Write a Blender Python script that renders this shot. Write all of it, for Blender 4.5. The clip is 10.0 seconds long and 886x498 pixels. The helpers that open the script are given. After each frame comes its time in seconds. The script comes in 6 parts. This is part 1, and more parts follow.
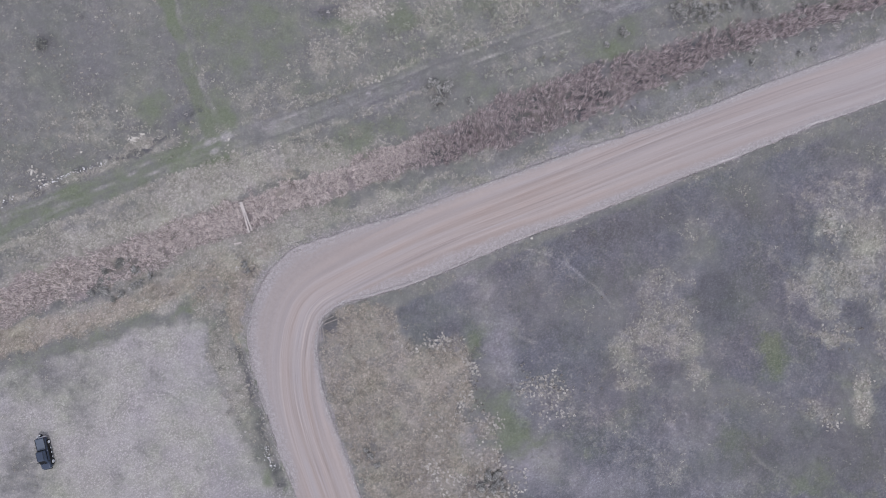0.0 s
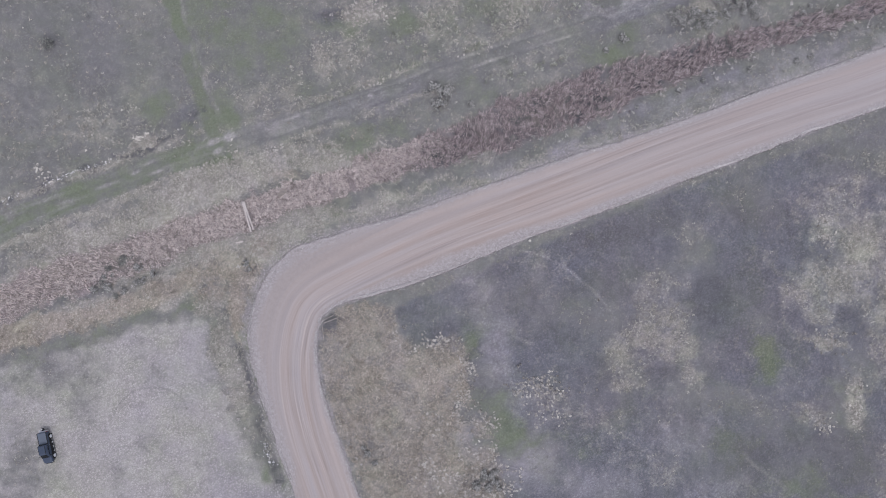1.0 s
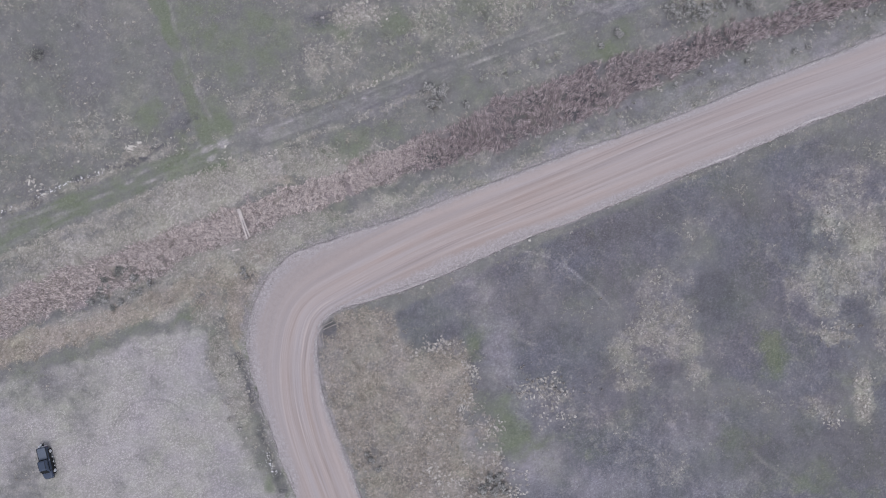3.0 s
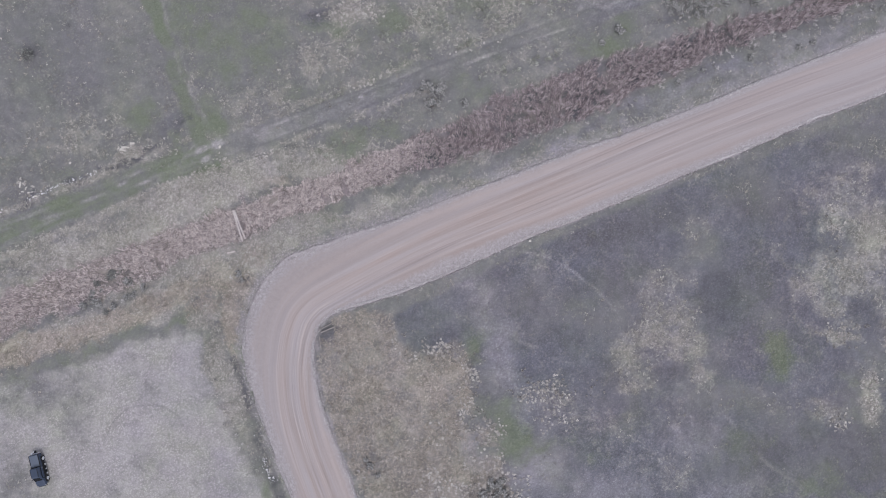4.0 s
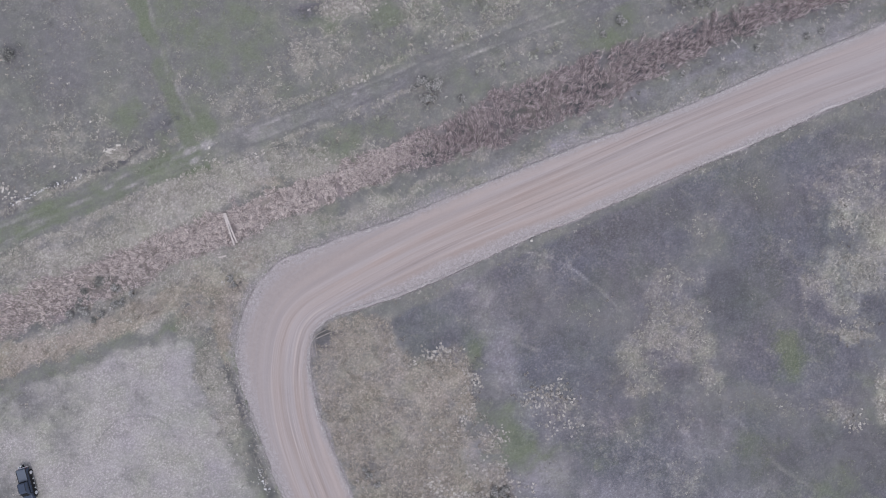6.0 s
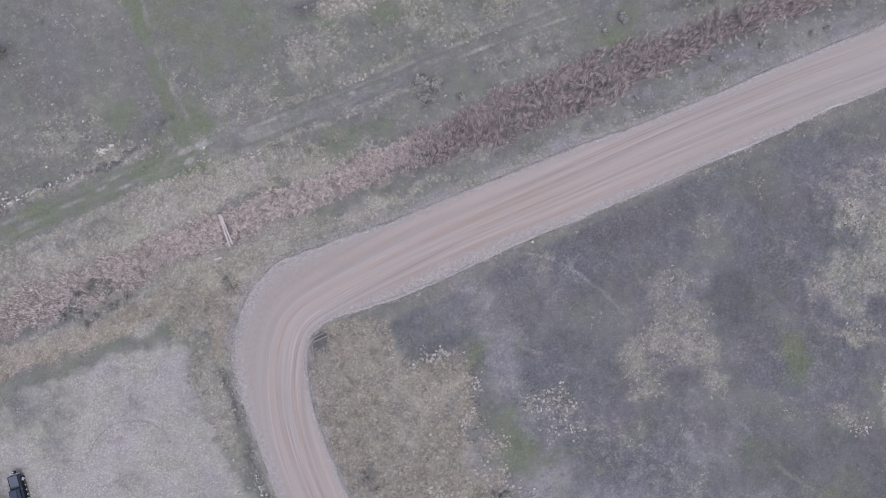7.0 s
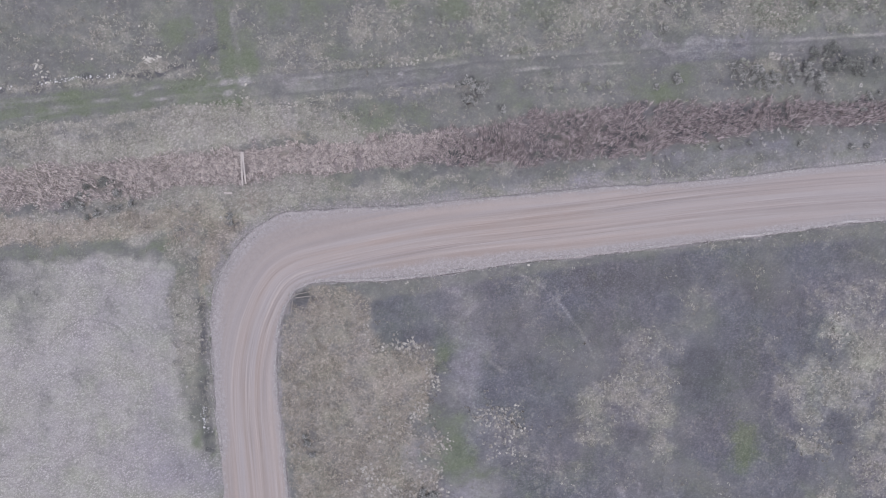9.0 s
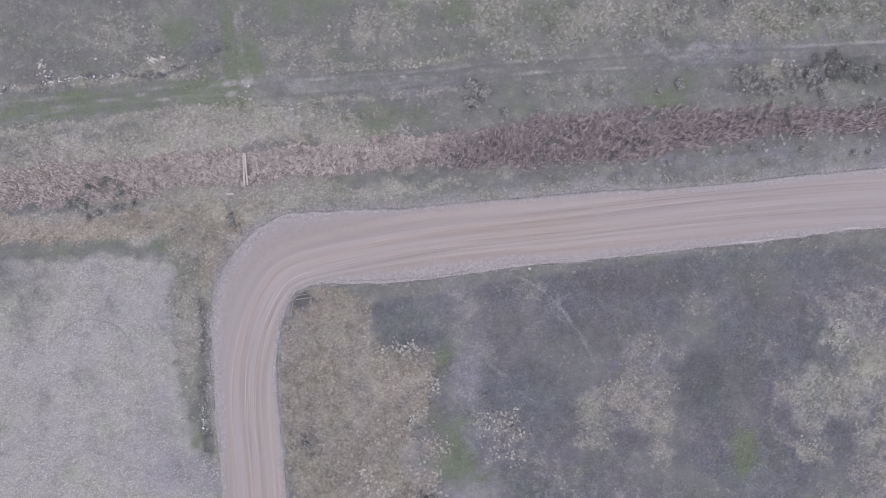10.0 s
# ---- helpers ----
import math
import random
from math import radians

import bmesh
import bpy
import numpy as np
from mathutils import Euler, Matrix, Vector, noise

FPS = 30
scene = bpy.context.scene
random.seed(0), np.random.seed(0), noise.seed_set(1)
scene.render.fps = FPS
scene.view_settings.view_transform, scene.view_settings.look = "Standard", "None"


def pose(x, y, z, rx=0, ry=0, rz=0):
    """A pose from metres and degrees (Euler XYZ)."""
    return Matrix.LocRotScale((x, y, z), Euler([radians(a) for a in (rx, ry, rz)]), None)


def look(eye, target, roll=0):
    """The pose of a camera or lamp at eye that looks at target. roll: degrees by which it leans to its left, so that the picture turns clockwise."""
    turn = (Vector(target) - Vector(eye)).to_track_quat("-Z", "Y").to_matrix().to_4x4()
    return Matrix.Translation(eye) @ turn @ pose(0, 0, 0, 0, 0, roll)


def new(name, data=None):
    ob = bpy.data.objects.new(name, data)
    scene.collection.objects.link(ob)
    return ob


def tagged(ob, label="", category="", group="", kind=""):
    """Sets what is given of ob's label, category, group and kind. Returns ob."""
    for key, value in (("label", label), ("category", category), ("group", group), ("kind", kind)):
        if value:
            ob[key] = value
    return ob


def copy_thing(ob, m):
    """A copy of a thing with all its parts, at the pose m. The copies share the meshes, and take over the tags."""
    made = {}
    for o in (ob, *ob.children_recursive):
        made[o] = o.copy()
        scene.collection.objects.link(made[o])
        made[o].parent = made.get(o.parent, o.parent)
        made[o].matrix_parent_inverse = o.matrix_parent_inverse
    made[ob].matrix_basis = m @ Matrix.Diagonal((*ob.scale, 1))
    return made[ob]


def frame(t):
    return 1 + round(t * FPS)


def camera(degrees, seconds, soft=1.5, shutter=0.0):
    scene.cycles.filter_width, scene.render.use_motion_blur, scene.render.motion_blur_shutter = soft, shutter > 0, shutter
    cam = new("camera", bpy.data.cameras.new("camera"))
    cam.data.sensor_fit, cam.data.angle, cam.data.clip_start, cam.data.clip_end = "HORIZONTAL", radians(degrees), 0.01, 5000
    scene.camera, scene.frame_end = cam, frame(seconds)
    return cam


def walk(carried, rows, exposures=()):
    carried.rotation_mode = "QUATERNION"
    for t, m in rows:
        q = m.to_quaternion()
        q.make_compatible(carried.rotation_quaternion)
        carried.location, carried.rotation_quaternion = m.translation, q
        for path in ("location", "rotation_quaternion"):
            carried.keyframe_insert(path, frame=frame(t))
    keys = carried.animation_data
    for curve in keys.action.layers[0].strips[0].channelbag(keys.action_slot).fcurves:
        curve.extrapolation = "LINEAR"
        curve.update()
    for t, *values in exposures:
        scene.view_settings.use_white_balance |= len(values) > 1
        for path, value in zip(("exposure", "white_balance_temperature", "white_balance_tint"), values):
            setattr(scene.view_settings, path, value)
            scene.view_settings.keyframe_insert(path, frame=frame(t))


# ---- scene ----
cam = camera(78.0, 10.0, soft=1.0)
PATH = [
    (0.0, 0.000, 0.000, 84.188, 0.13, 0.00, 0.00),
    (0.5, 0.138, 0.050, 84.662, 0.16, 0.03, 0.27),
    (1.0, 0.213, 0.120, 85.249, 0.17, 0.04, 0.66),
    (1.5, 0.379, 0.094, 85.722, 0.16, 0.10, 0.07),
    (2.0, 0.407, 0.108, 85.614, 0.21, 0.08, -0.43),
    (2.5, 0.448, 0.229, 85.021, 0.23, 0.12, -0.73),
    (4.0, 0.593, 0.578, 82.742, 0.22, 0.08, -1.19),
    (4.5, 0.711, 0.626, 82.041, 0.05, 0.07, -1.51),
    (5.0, 0.785, 0.709, 81.332, 0.03, 0.05, -1.79),
    (5.5, 0.756, 0.796, 80.709, 0.13, 0.06, -1.91),
    (7.0, 0.703, 1.142, 78.594, 0.10, -0.05, -2.08),
    (7.5, 0.835, 1.278, 78.312, -0.03, 0.04, -1.11),
    (8.0, 0.872, 1.236, 78.781, -0.26, -0.02, 5.10),
    (8.5, 0.937, 1.425, 79.501, -0.34, 0.05, 12.37),
    (9.0, 0.979, 1.368, 80.070, -0.27, 0.10, 14.43),
    (9.5, 0.916, 1.330, 80.044, -0.14, 0.10, 14.89),
    (10.0, 0.869, 1.367, 80.081, 0.01, 0.13, 14.98),
]
walk(cam, [(t, pose(x, y, z, rx, ry, rz)) for t, x, y, z, rx, ry, rz in PATH],
     exposures=[(0.0, 0.32, 6370, 13), (10.0, 0.32, 6370, 13)])

# ---------------------------------------------------------------- world and light
world = bpy.data.worlds.new("overcast_sky")
scene.world = world
world.use_nodes = True
wn = world.node_tree.nodes
sky = wn.new("ShaderNodeTexSky")
sky.sky_type, sky.sun_disc = "NISHITA", False
sky.sun_elevation, sky.sun_rotation = radians(52), radians(200)
sky.air_density, sky.dust_density, sky.ozone_density = 1.0, 1.2, 1.0
pale = wn.new("ShaderNodeMix")
pale.data_type = "RGBA"
pale.inputs[0].default_value = 0.55
pale.inputs[7].default_value = (7.2, 7.2, 7.5, 1)
world.node_tree.links.new(sky.outputs[0], pale.inputs[6])
world.node_tree.links.new(pale.outputs[2], wn["Background"].inputs[0])
wn["Background"].inputs[1].default_value = 0.105

sun_data = bpy.data.lights.new("sun", "SUN")
sun_data.energy, sun_data.angle, sun_data.color = 1.1, radians(18), (1.0, 0.985, 0.96)
sun = new("sun", sun_data)
sun.matrix_world = look((20, -55, 90), (0, 0, 0))
tagged(sun, kind="structure")


# ---------------------------------------------------------------- small tools
def lin(r, g, b):
    """A colour of 0..255 values as linear light."""
    return tuple(((c / 255 + 0.055) / 1.055) ** 2.4 if c > 10 else c / 3294 for c in (r, g, b)) + (1,)


def hashed(ix, iy, seed):
    h = (ix * 374761393 + iy * 668265263 + seed * 974711) & 0x7FFFFFFF
    h = ((h ^ (h >> 13)) * 1274126177) & 0x7FFFFFFF
    return ((h ^ (h >> 16)) & 0xFFFF) / 65535.0


def vnoise(x, y, seed=0):
    """Smooth value noise, 0..1, of period one."""
    ix, iy = np.floor(x).astype(np.int64), np.floor(y).astype(np.int64)
    fx, fy = x - ix, y - iy
    fx, fy = fx * fx * (3 - 2 * fx), fy * fy * (3 - 2 * fy)
    a, b = hashed(ix, iy, seed), hashed(ix + 1, iy, seed)
    c, d = hashed(ix, iy + 1, seed), hashed(ix + 1, iy + 1, seed)
    return (a + (b - a) * fx) * (1 - fy) + (c + (d - c) * fx) * fy


def fbm(x, y, size, seed=0, octaves=3):
    """Layered noise about zero, roughly -0.5..0.5, its largest waves `size` metres wide."""
    total, amp, x, y = 0.0, 0.5, np.asarray(x, float) / size, np.asarray(y, float) / size
    for o in range(octaves):
        total = total + amp * (2 * vnoise(x, y, seed + 17 * o) - 1)
        x, y, amp = x * 2.03 + 5.1, y * 2.03 + 1.7, amp * 0.5
    return total


def smooth(v, lo, hi):
    v = np.clip((v - lo) / (hi - lo), 0, 1)
    return v * v * (3 - 2 * v)


def spline(points, step):
    """Catmull-Rom curve through the points, resampled at even steps."""
    p = np.array(points, float)
    p = np.vstack([2 * p[0] - p[1], p, 2 * p[-1] - p[-2]])
    out = []
    for i in range(1, len(p) - 2):
        n = max(2, int(np.linalg.norm(p[i + 1] - p[i]) / step * 2))
        for u in np.arange(n) / n:
            out.append(0.5 * (2 * p[i] + (p[i + 1] - p[i - 1]) * u + (2 * p[i - 1] - 5 * p[i] + 4 * p[i + 1] - p[i + 2]) * u * u
                              + (3 * p[i] - p[i - 1] - 3 * p[i + 1] + p[i + 2]) * u ** 3))
    out = np.array(out + [p[-2]])
    s = np.concatenate([[0], np.cumsum(np.linalg.norm(np.diff(out, axis=0), axis=1))])
    q = np.linspace(0, s[-1], max(2, int(s[-1] / step) + 1))
    return np.stack([np.interp(q, s, out[:, k]) for k in range(out.shape[1])], 1)


def along(x, y, line):
    """Signed distance to a polyline (left of its way is positive) and the length run along it."""
    best, run, sign = np.full(x.shape, 1e9), np.zeros(x.shape), np.ones(x.shape)
    s = 0.0
    for a, b in zip(line[:-1], line[1:]):
        d = b[:2] - a[:2]
        n = float(np.hypot(*d))
        u = np.clip(((x - a[0]) * d[0] + (y - a[1]) * d[1]) / n ** 2, 0, 1)
        ex, ey = x - a[0] - u * d[0], y - a[1] - u * d[1]
        e = np.hypot(ex, ey)
        near = e < best
        best, run = np.where(near, e, best), np.where(near, s + u * n, run)
        sign = np.where(near, np.where(d[0] * ey - d[1] * ex >= 0, 1.0, -1.0), sign)
        s += n
    return best * sign, run


def inside(x, y, points):
    """Signed distance to a closed outline, positive inside."""
    p = np.array(points, float)
    closed = np.vstack([p, p[:1]])
    d = np.abs(along(x, y, closed)[0])
    odd = np.zeros(x.shape, bool)
    for (ax, ay), (bx, by) in zip(closed[:-1], closed[1:]):
        if ay != by:
            odd ^= ((ay > y) != (by > y)) & (x < (bx - ax) * (y - ay) / (by - ay) + ax)
    return np.where(odd, d, -d)


def blobs(x, y, rows, soft=0.6, swell=1.0):
    """Uneven patches: rows of centre, two radii, turn in degrees, strength."""
    out = np.zeros(x.shape)
    for cx, cy, rx, ry, turn, strength in rows:
        c, s = math.cos(radians(turn)), math.sin(radians(turn))
        u, v = (c * (x - cx) + s * (y - cy)) / (rx * swell), (c * (y - cy) - s * (x - cx)) / (ry * swell)
        out = np.maximum(out, strength * smooth(-np.hypot(u, v), -1 - soft, -1 + soft))
    return out


# ---------------------------------------------------------------- the plan
ROAD_LINE = spline([(228.01, 87.44), (140.73, 55.14), (97.14, 38.58), (68.22, 27.43), (53.60, 22.55), (36.19, 16.29), (18.79, 9.50), (1.39, 2.97), (-5.57, 0.28), (-10.78, -1.63), (-16.35, -3.72), (-20.17, -5.55), (-22.60, -7.98), (-23.73, -11.02), (-24.08, -14.06), (-23.99, -17.54), (-23.03, -22.75), (-21.11, -28.83), (-19.11, -34.04), (-17.37, -38.81), (-12.50, -52.69), (1.39, -91.67), (27.37, -152.14)], 0.8)
REED_LINE = spline([(-102.90, -21.45), (-81.19, -13.63), (-68.16, -8.85), (-59.47, -5.11), (-50.78, -2.16), (-42.09, 1.32), (-33.40, 4.45), (-24.70, 7.93), (-16.00, 10.72), (-7.31, 13.76), (1.39, 17.07), (10.09, 20.11), (18.79, 22.90), (27.50, 26.21), (36.20, 29.17), (44.91, 32.31), (53.62, 34.57), (68.24, 38.58), (88.46, 45.55), (123.32, 56.01)], 1.0)
TRACK_LINE = spline([(-111.61, -14.50), (-81.21, -2.33), (-68.18, 3.32), (-59.49, 6.80), (-50.80, 10.28), (-42.10, 13.59), (-35.15, 15.76), (-29.06, 17.94), (-20.36, 20.72), (-11.66, 23.77), (-2.96, 27.08), (5.74, 30.22), (14.45, 33.18), (23.15, 35.96), (31.86, 39.01), (44.92, 42.94), (68.27, 50.78), (114.64, 67.36)], 1.0)
BRANCH_LINE = spline([(-46.50, 56.01), (-42.83, 42.06), (-41.08, 35.96), (-39.08, 30.74), (-37.33, 25.51), (-35.85, 21.59), (-34.71, 17.24), (-33.84, 15.76)], 1.0)
DITCH_LINE = spline([(-31.29, -15.19), (-30.77, -17.11), (-29.46, -21.45), (-27.81, -27.53), (-26.24, -32.30), (-25.11, -36.03)], 0.8)
PATHS = [spline(p, 0.6) for p in ([(10.79, 0.70), (16.33, -0.82), (20.38, -3.15), (24.34, -6.80), (27.67, -10.61)], [(11.02, -12.94), (17.89, -16.23), (24.44, -18.33), (31.78, -20.21)],
                                  [(30.94, -19.28), (33.98, -22.32), (37.45, -25.36)], [(41.80, -23.62), (44.84, -27.96), (48.74, -32.56), (53.51, -35.77), (57.85, -39.68)])]
ERODED_LINE = spline([(-73.40, 3.76), (-68.19, 7.06), (-62.97, 9.32), (-57.76, 11.41), (-51.67, 13.50), (-45.58, 15.76), (-40.80, 18.72), (-38.20, 22.03)], 0.8)
STRAW_LINE = spline([(-94.20, -24.05), (-76.83, -17.54), (-68.15, -14.50), (-61.20, -12.33), (-53.38, -10.15), (-45.56, -7.37), (-39.47, -4.94)], 0.8)
CAR_FIELD = [(-94.19, -28.40), (-66.39, -17.98), (-61.26, -16.76), (-53.57, -14.75), (-45.87, -12.24), (-42.86, -10.62), (-37.16, -10.43), (-36.27, -15.20), (-33.89, -21.62), (-31.83, -27.19), (-29.40, -31.66), (-27.81, -35.60), (-23.80, -39.68), (-19.45, -48.35), (-12.50, -74.36), (-94.07, -74.36)]
SCRUB = [(-18.8, -13.99), (-18.4, -10.0), (-15.23, -8.2), (-7.58, -7.90), (-6.69, -12.59), (-3.12, -15.39), (1.62, -12.63), (4.24, -15.84), (4.73, -23.05), (2.57, -24.69), (5.40, -29.85), (9.29, -29.95), (10.13, -36.74), (10.51, -44.88), (-7.30, -44.88), (-12.56, -36.16), (-16.5, -28.45), (-18.5, -19.93)]
SPOTS = [(-17.47, -11.11), (-16.17, -17.37)]
TURN_X, TURN_Y = -44.86, -27.75
WEEDS = [(-8.17, -9.11), (7.48, -2.16), (18.78, 2.71), (36.18, 9.85), (53.59, 15.50), (68.21, 20.72), (97.12, 30.74), (114.21, -74.36), (11.80, -74.36), (10.51, -39.68), (5.73, -27.53), (4.43, -21.45), (0.52, -14.67), (-6.00, -13.63)]


# patches of cover: centre, two radii, turn in degrees, strength


DRY_FIELD_WEST = [(14.6, -1.7, 4.2, 1.2, 10, 0.5), (15.4, -21.6, 4.2, 2.5, -2, 0.28), (18.2, -25.3, 4.2, 2.4, -2, 0.36), (18.8, -3.3, 1.9, 0.7, -22, 0.4), (23.3, -25.7, 3.4, 1.5, -2, 0.35),
                  (27.5, -26.2, 5.1, 1.9, -2, 0.5), (28.2, -16.9, 2.7, 2.7, -2, 0.95), (29, -19.6, 3, 0.8, -2, 0.8), (31.2, -13.4, 4.2, 2.5, -2, 0.9), (32.6, -9, 3.2, 3.4, -2, 0.85),
                  (33.3, -33.3, 5.1, 3.2, -2, 0.5), (34.4, -4.9, 3.8, 2, -2, 0.85), (36, -10.3, 3.2, 3.8, -2, 0.8), (36.3, 2.8, 2.5, 0.8, -2, 0.3)]
DRY_FIELD_MIDDLE = [(36.7, -15.2, 3.2, 2.4, -2, 0.85), (37, -34.9, 3.4, 2.1, -2, 0.35), (38.7, -19.9, 1.9, 2.1, -2, 0.9), (39.3, 3.7, 3.4, 1.3, 8, 0.45), (50.4, -10.9, 3.4, 1.2, -2, 0.35),
                    (50.6, -0.5, 2.5, 1.5, -2, 0.4), (56.4, -5.8, 3, 1.9, -2, 0.65), (58.7, -25.3, 2.1, 1.7, -2, 0.6), (59.6, 3.9, 2.1, 2.4, -2, 0.8), (59.7, -8.6, 3.2, 1.7, -2, 0.75),
                    (60, -13.5, 3.1, 1.2, -2, 0.85), (61.5, 8.5, 5.1, 3.8, -2, 0.6), (61.8, -11, 2.5, 1.2, -2, 0.5), (62, -3.8, 5.5, 3.4, -2, 0.75)]
DRY_FIELD_EAST = [(64.8, -23.3, 1.7, 3.8, -2, 0.9), (65.1, 2.5, 3.8, 5.1, -2, 0.8), (65.7, -6, 1.7, 3.4, -2, 0.6), (70, -33.6, 2.6, 5.2, 0, 0.5), (72.7, -3.2, 5.2, 17.4, 0, 0.7)]
DRY_FIELD = DRY_FIELD_WEST + DRY_FIELD_MIDDLE + DRY_FIELD_EAST
DRY_NORTH_WEST = [(-63.5, -3.6, 2.5, 1.2, -2, 0.35), (-59.9, 3.1, 3.4, 0.8, 14, 0.3), (-55.7, 18.4, 2.5, 1.4, -2, 0.25), (-53, 5.9, 3.4, 0.6, 24, 0.55), (-49.3, 4.5, 1.2, 0.8, -2, 0.5),
                  (-47, 9.1, 4.2, 0.6, 24, 0.6), (-46.4, 16.6, 1.7, 1, -2, 0.8), (-41.6, 16.1, 2.2, 0.8, 20, 0.5), (-40.9, 9.1, 3.8, 1.9, 18, 0.8), (-37.5, 7.6, 3.4, 1.5, -2, 0.4),
                  (-37.3, 25.1, 1.2, 2.5, 24, 0.25), (-36.6, 10.6, 4.2, 1.5, 16, 0.85), (-31.5, 11, 3.2, 1.2, -2, 0.55), (-30.3, -2, 1.5, 1, -2, 0.4)]
DRY_NORTH_MIDDLE = [(-29.5, 23.5, 1.7, 0.9, -2, 0.35), (-29.2, 2.9, 2.4, 1.5, -2, 0.4), (-28.9, 15, 2.9, 1.5, -2, 0.5), (-23.4, 3.1, 3.2, 1.4, 14, 0.5), (-23.1, 14.6, 2.5, 1.5, -2, 0.5),
                    (-23, 16.8, 3.1, 0.8, 10, 0.4), (-22.4, 24.7, 1.7, 1.9, -2, 0.3), (-19.1, 29.7, 1.1, 2.9, -2, 0.55), (-18.2, 5.9, 2, 0.9, -2, 0.5), (-17.8, 14.7, 3.4, 1.2, -2, 0.5),
                    (-14.8, 34.9, 2.2, 1.2, -2, 0.35), (-14.2, 32.1, 3.1, 3.1, -2, 0.2), (-12.5, 36.9, 3.4, 0.9, -2, 0.75), (-10.1, 26, 5.1, 0.4, 16, 0.4)]
DRY_FAR_NORTH = [(1.2, 36.6, 5.1, 2.2, 15, 0.35), (13, 40.2, 6.8, 2.2, 15, 0.45), (21.4, 41, 5.1, 1.5, 15, 0.4), (6.3, 33.6, 6.8, 1.2, 15, 0.35), (37.3, 45.3, 6.8, 1.4, 15, 0.5), (49, 49.4, 5.1, 1.5, 15, 0.45), (45.5, 43.3, 5.1, 1.2, 15, 0.4), (30.8, 37.7, 4.2, 1, 15, 0.3)]
DRY_NORTH_EAST = [(7, 32, 5.1, 0.6, 18, 0.35), (11.6, 29.7, 4.7, 1, 16, 0.3), (14.9, 26.7, 4.7, 1, 14, 0.25), (16.5, 32.2, 1.7, 0.8, -2, 0.4), (38.8, 46.2, 6.1, 1.7, 15, 0.45),
                  (41.4, 39.5, 3, 1.6, 15, 0.75), (51.2, 50.8, 7.8, 2.2, 15, 0.3)]
DRY_NORTH = DRY_FAR_NORTH + DRY_NORTH_WEST + DRY_NORTH_MIDDLE + DRY_NORTH_EAST
DRY_VERGE_WEST = [(-60.9, -4.4, 7.6, 2.5, 16, 0.4), (-56, -10.4, 9.3, 1.7, 14, 0.35), (-52, 20, 6, 4, 10, 0.1), (-48.9, 2.9, 16.1, 2.5, 16, 0.38), (-44, -6.9, 7.6, 1.5, 14, 0.35), (-40.5, -1.9, 11, 2.5, 16, 0.42),
                  (-36.7, 12.8, 5.9, 1.2, 16, 0.5), (-35.6, -8.8, 3, 1.4, 10, 0.35), (-34.2, 10.6, 8.5, 2.9, 14, 0.55)]
DRY_VERGE_EAST = [(-33.2, -19.5, 1.5, 6.4, 12, 0.5), (-30.3, -0.9, 5.1, 3.4, -2, 0.4), (-27.7, 0.5, 5.9, 2.5, 18, 0.45), (-23.4, 4.8, 5.9, 1.2, 16, 0.4), (-18, 14, 7.6, 1.9, 14, 0.4), (-13.2, 6.1, 9.3, 1.5, 16, 0.32),
                  (-9, 12, 4.2, 1.1, 20, 0.3), (-7.2, 8.2, 7.6, 0.8, 18, 0.35), (-2.5, 13.9, 4.2, 1.1, 20, 0.3), (4.8, 15.8, 4.2, 1.1, 20, 0.3)]
DRY_VERGE = DRY_VERGE_WEST + DRY_VERGE_EAST
OCHRE_WEST = [(-36.4, -7.2, 3.0, 1.4, 10, 0.65), (-52.5, -6, 1.2, 0.8, -2, 0.7), (-38, -4.3, 3.4, 1.9, -2, 0.55), (-33.8, -3.4, 3.9, 2.5, -2, 0.7), (-32, -8.5, 1.5, 3.2, 10, 0.95), (-31.3, -12.4, 1, 2.5, 8, 0.95),
              (-28.5, 1.4, 2, 1.5, -2, 0.5), (-24.9, 11.5, 3.1, 0.8, -2, 0.45), (-13.6, -12.4, 3.4, 3.1, -2, 0.75), (-12.7, 18.1, 1.5, 1.2, -2, 0.4), (-11.3, -19.4, 3.7, 2.4, -2, 0.85),
              (-11.3, 13, 1.7, 1.9, -2, 0.4), (-7.4, -33.7, 5.1, 3.1, -2, 0.4), (-7.2, -24.6, 5.1, 3.2, -2, 0.5), (-5.3, -16.9, 4.2, 1.5, -2, 0.75)]
OCHRE_MIDDLE = [(-30.8, -3.9, 3.2, 3.4, -2, 0.75), (-28.1, 0.5, 2.5, 1.9, -2, 0.7), (-35, -0.8, 3.4, 1.4, -2, 0.5), (-31.9, -9.8, 1.4, 4.1, 10, 1), (-2, -20.5, 3.7, 3.2, -2, 0.9), (-0.5, -27.3, 2.9, 2.4, -2, 0.65), (1.1, -33.3, 4.2, 3.2, -2, 0.75), (1.9, -18.1, 2.4, 2, -2, 0.9), (3.2, -21.7, 1.5, 2.4, -2, 0.9),
                (6.5, -28.3, 2.4, 2.4, -2, 0.6), (7, -32.6, 2.4, 2.4, -2, 0.6)]
OCHRE = OCHRE_WEST + OCHRE_MIDDLE
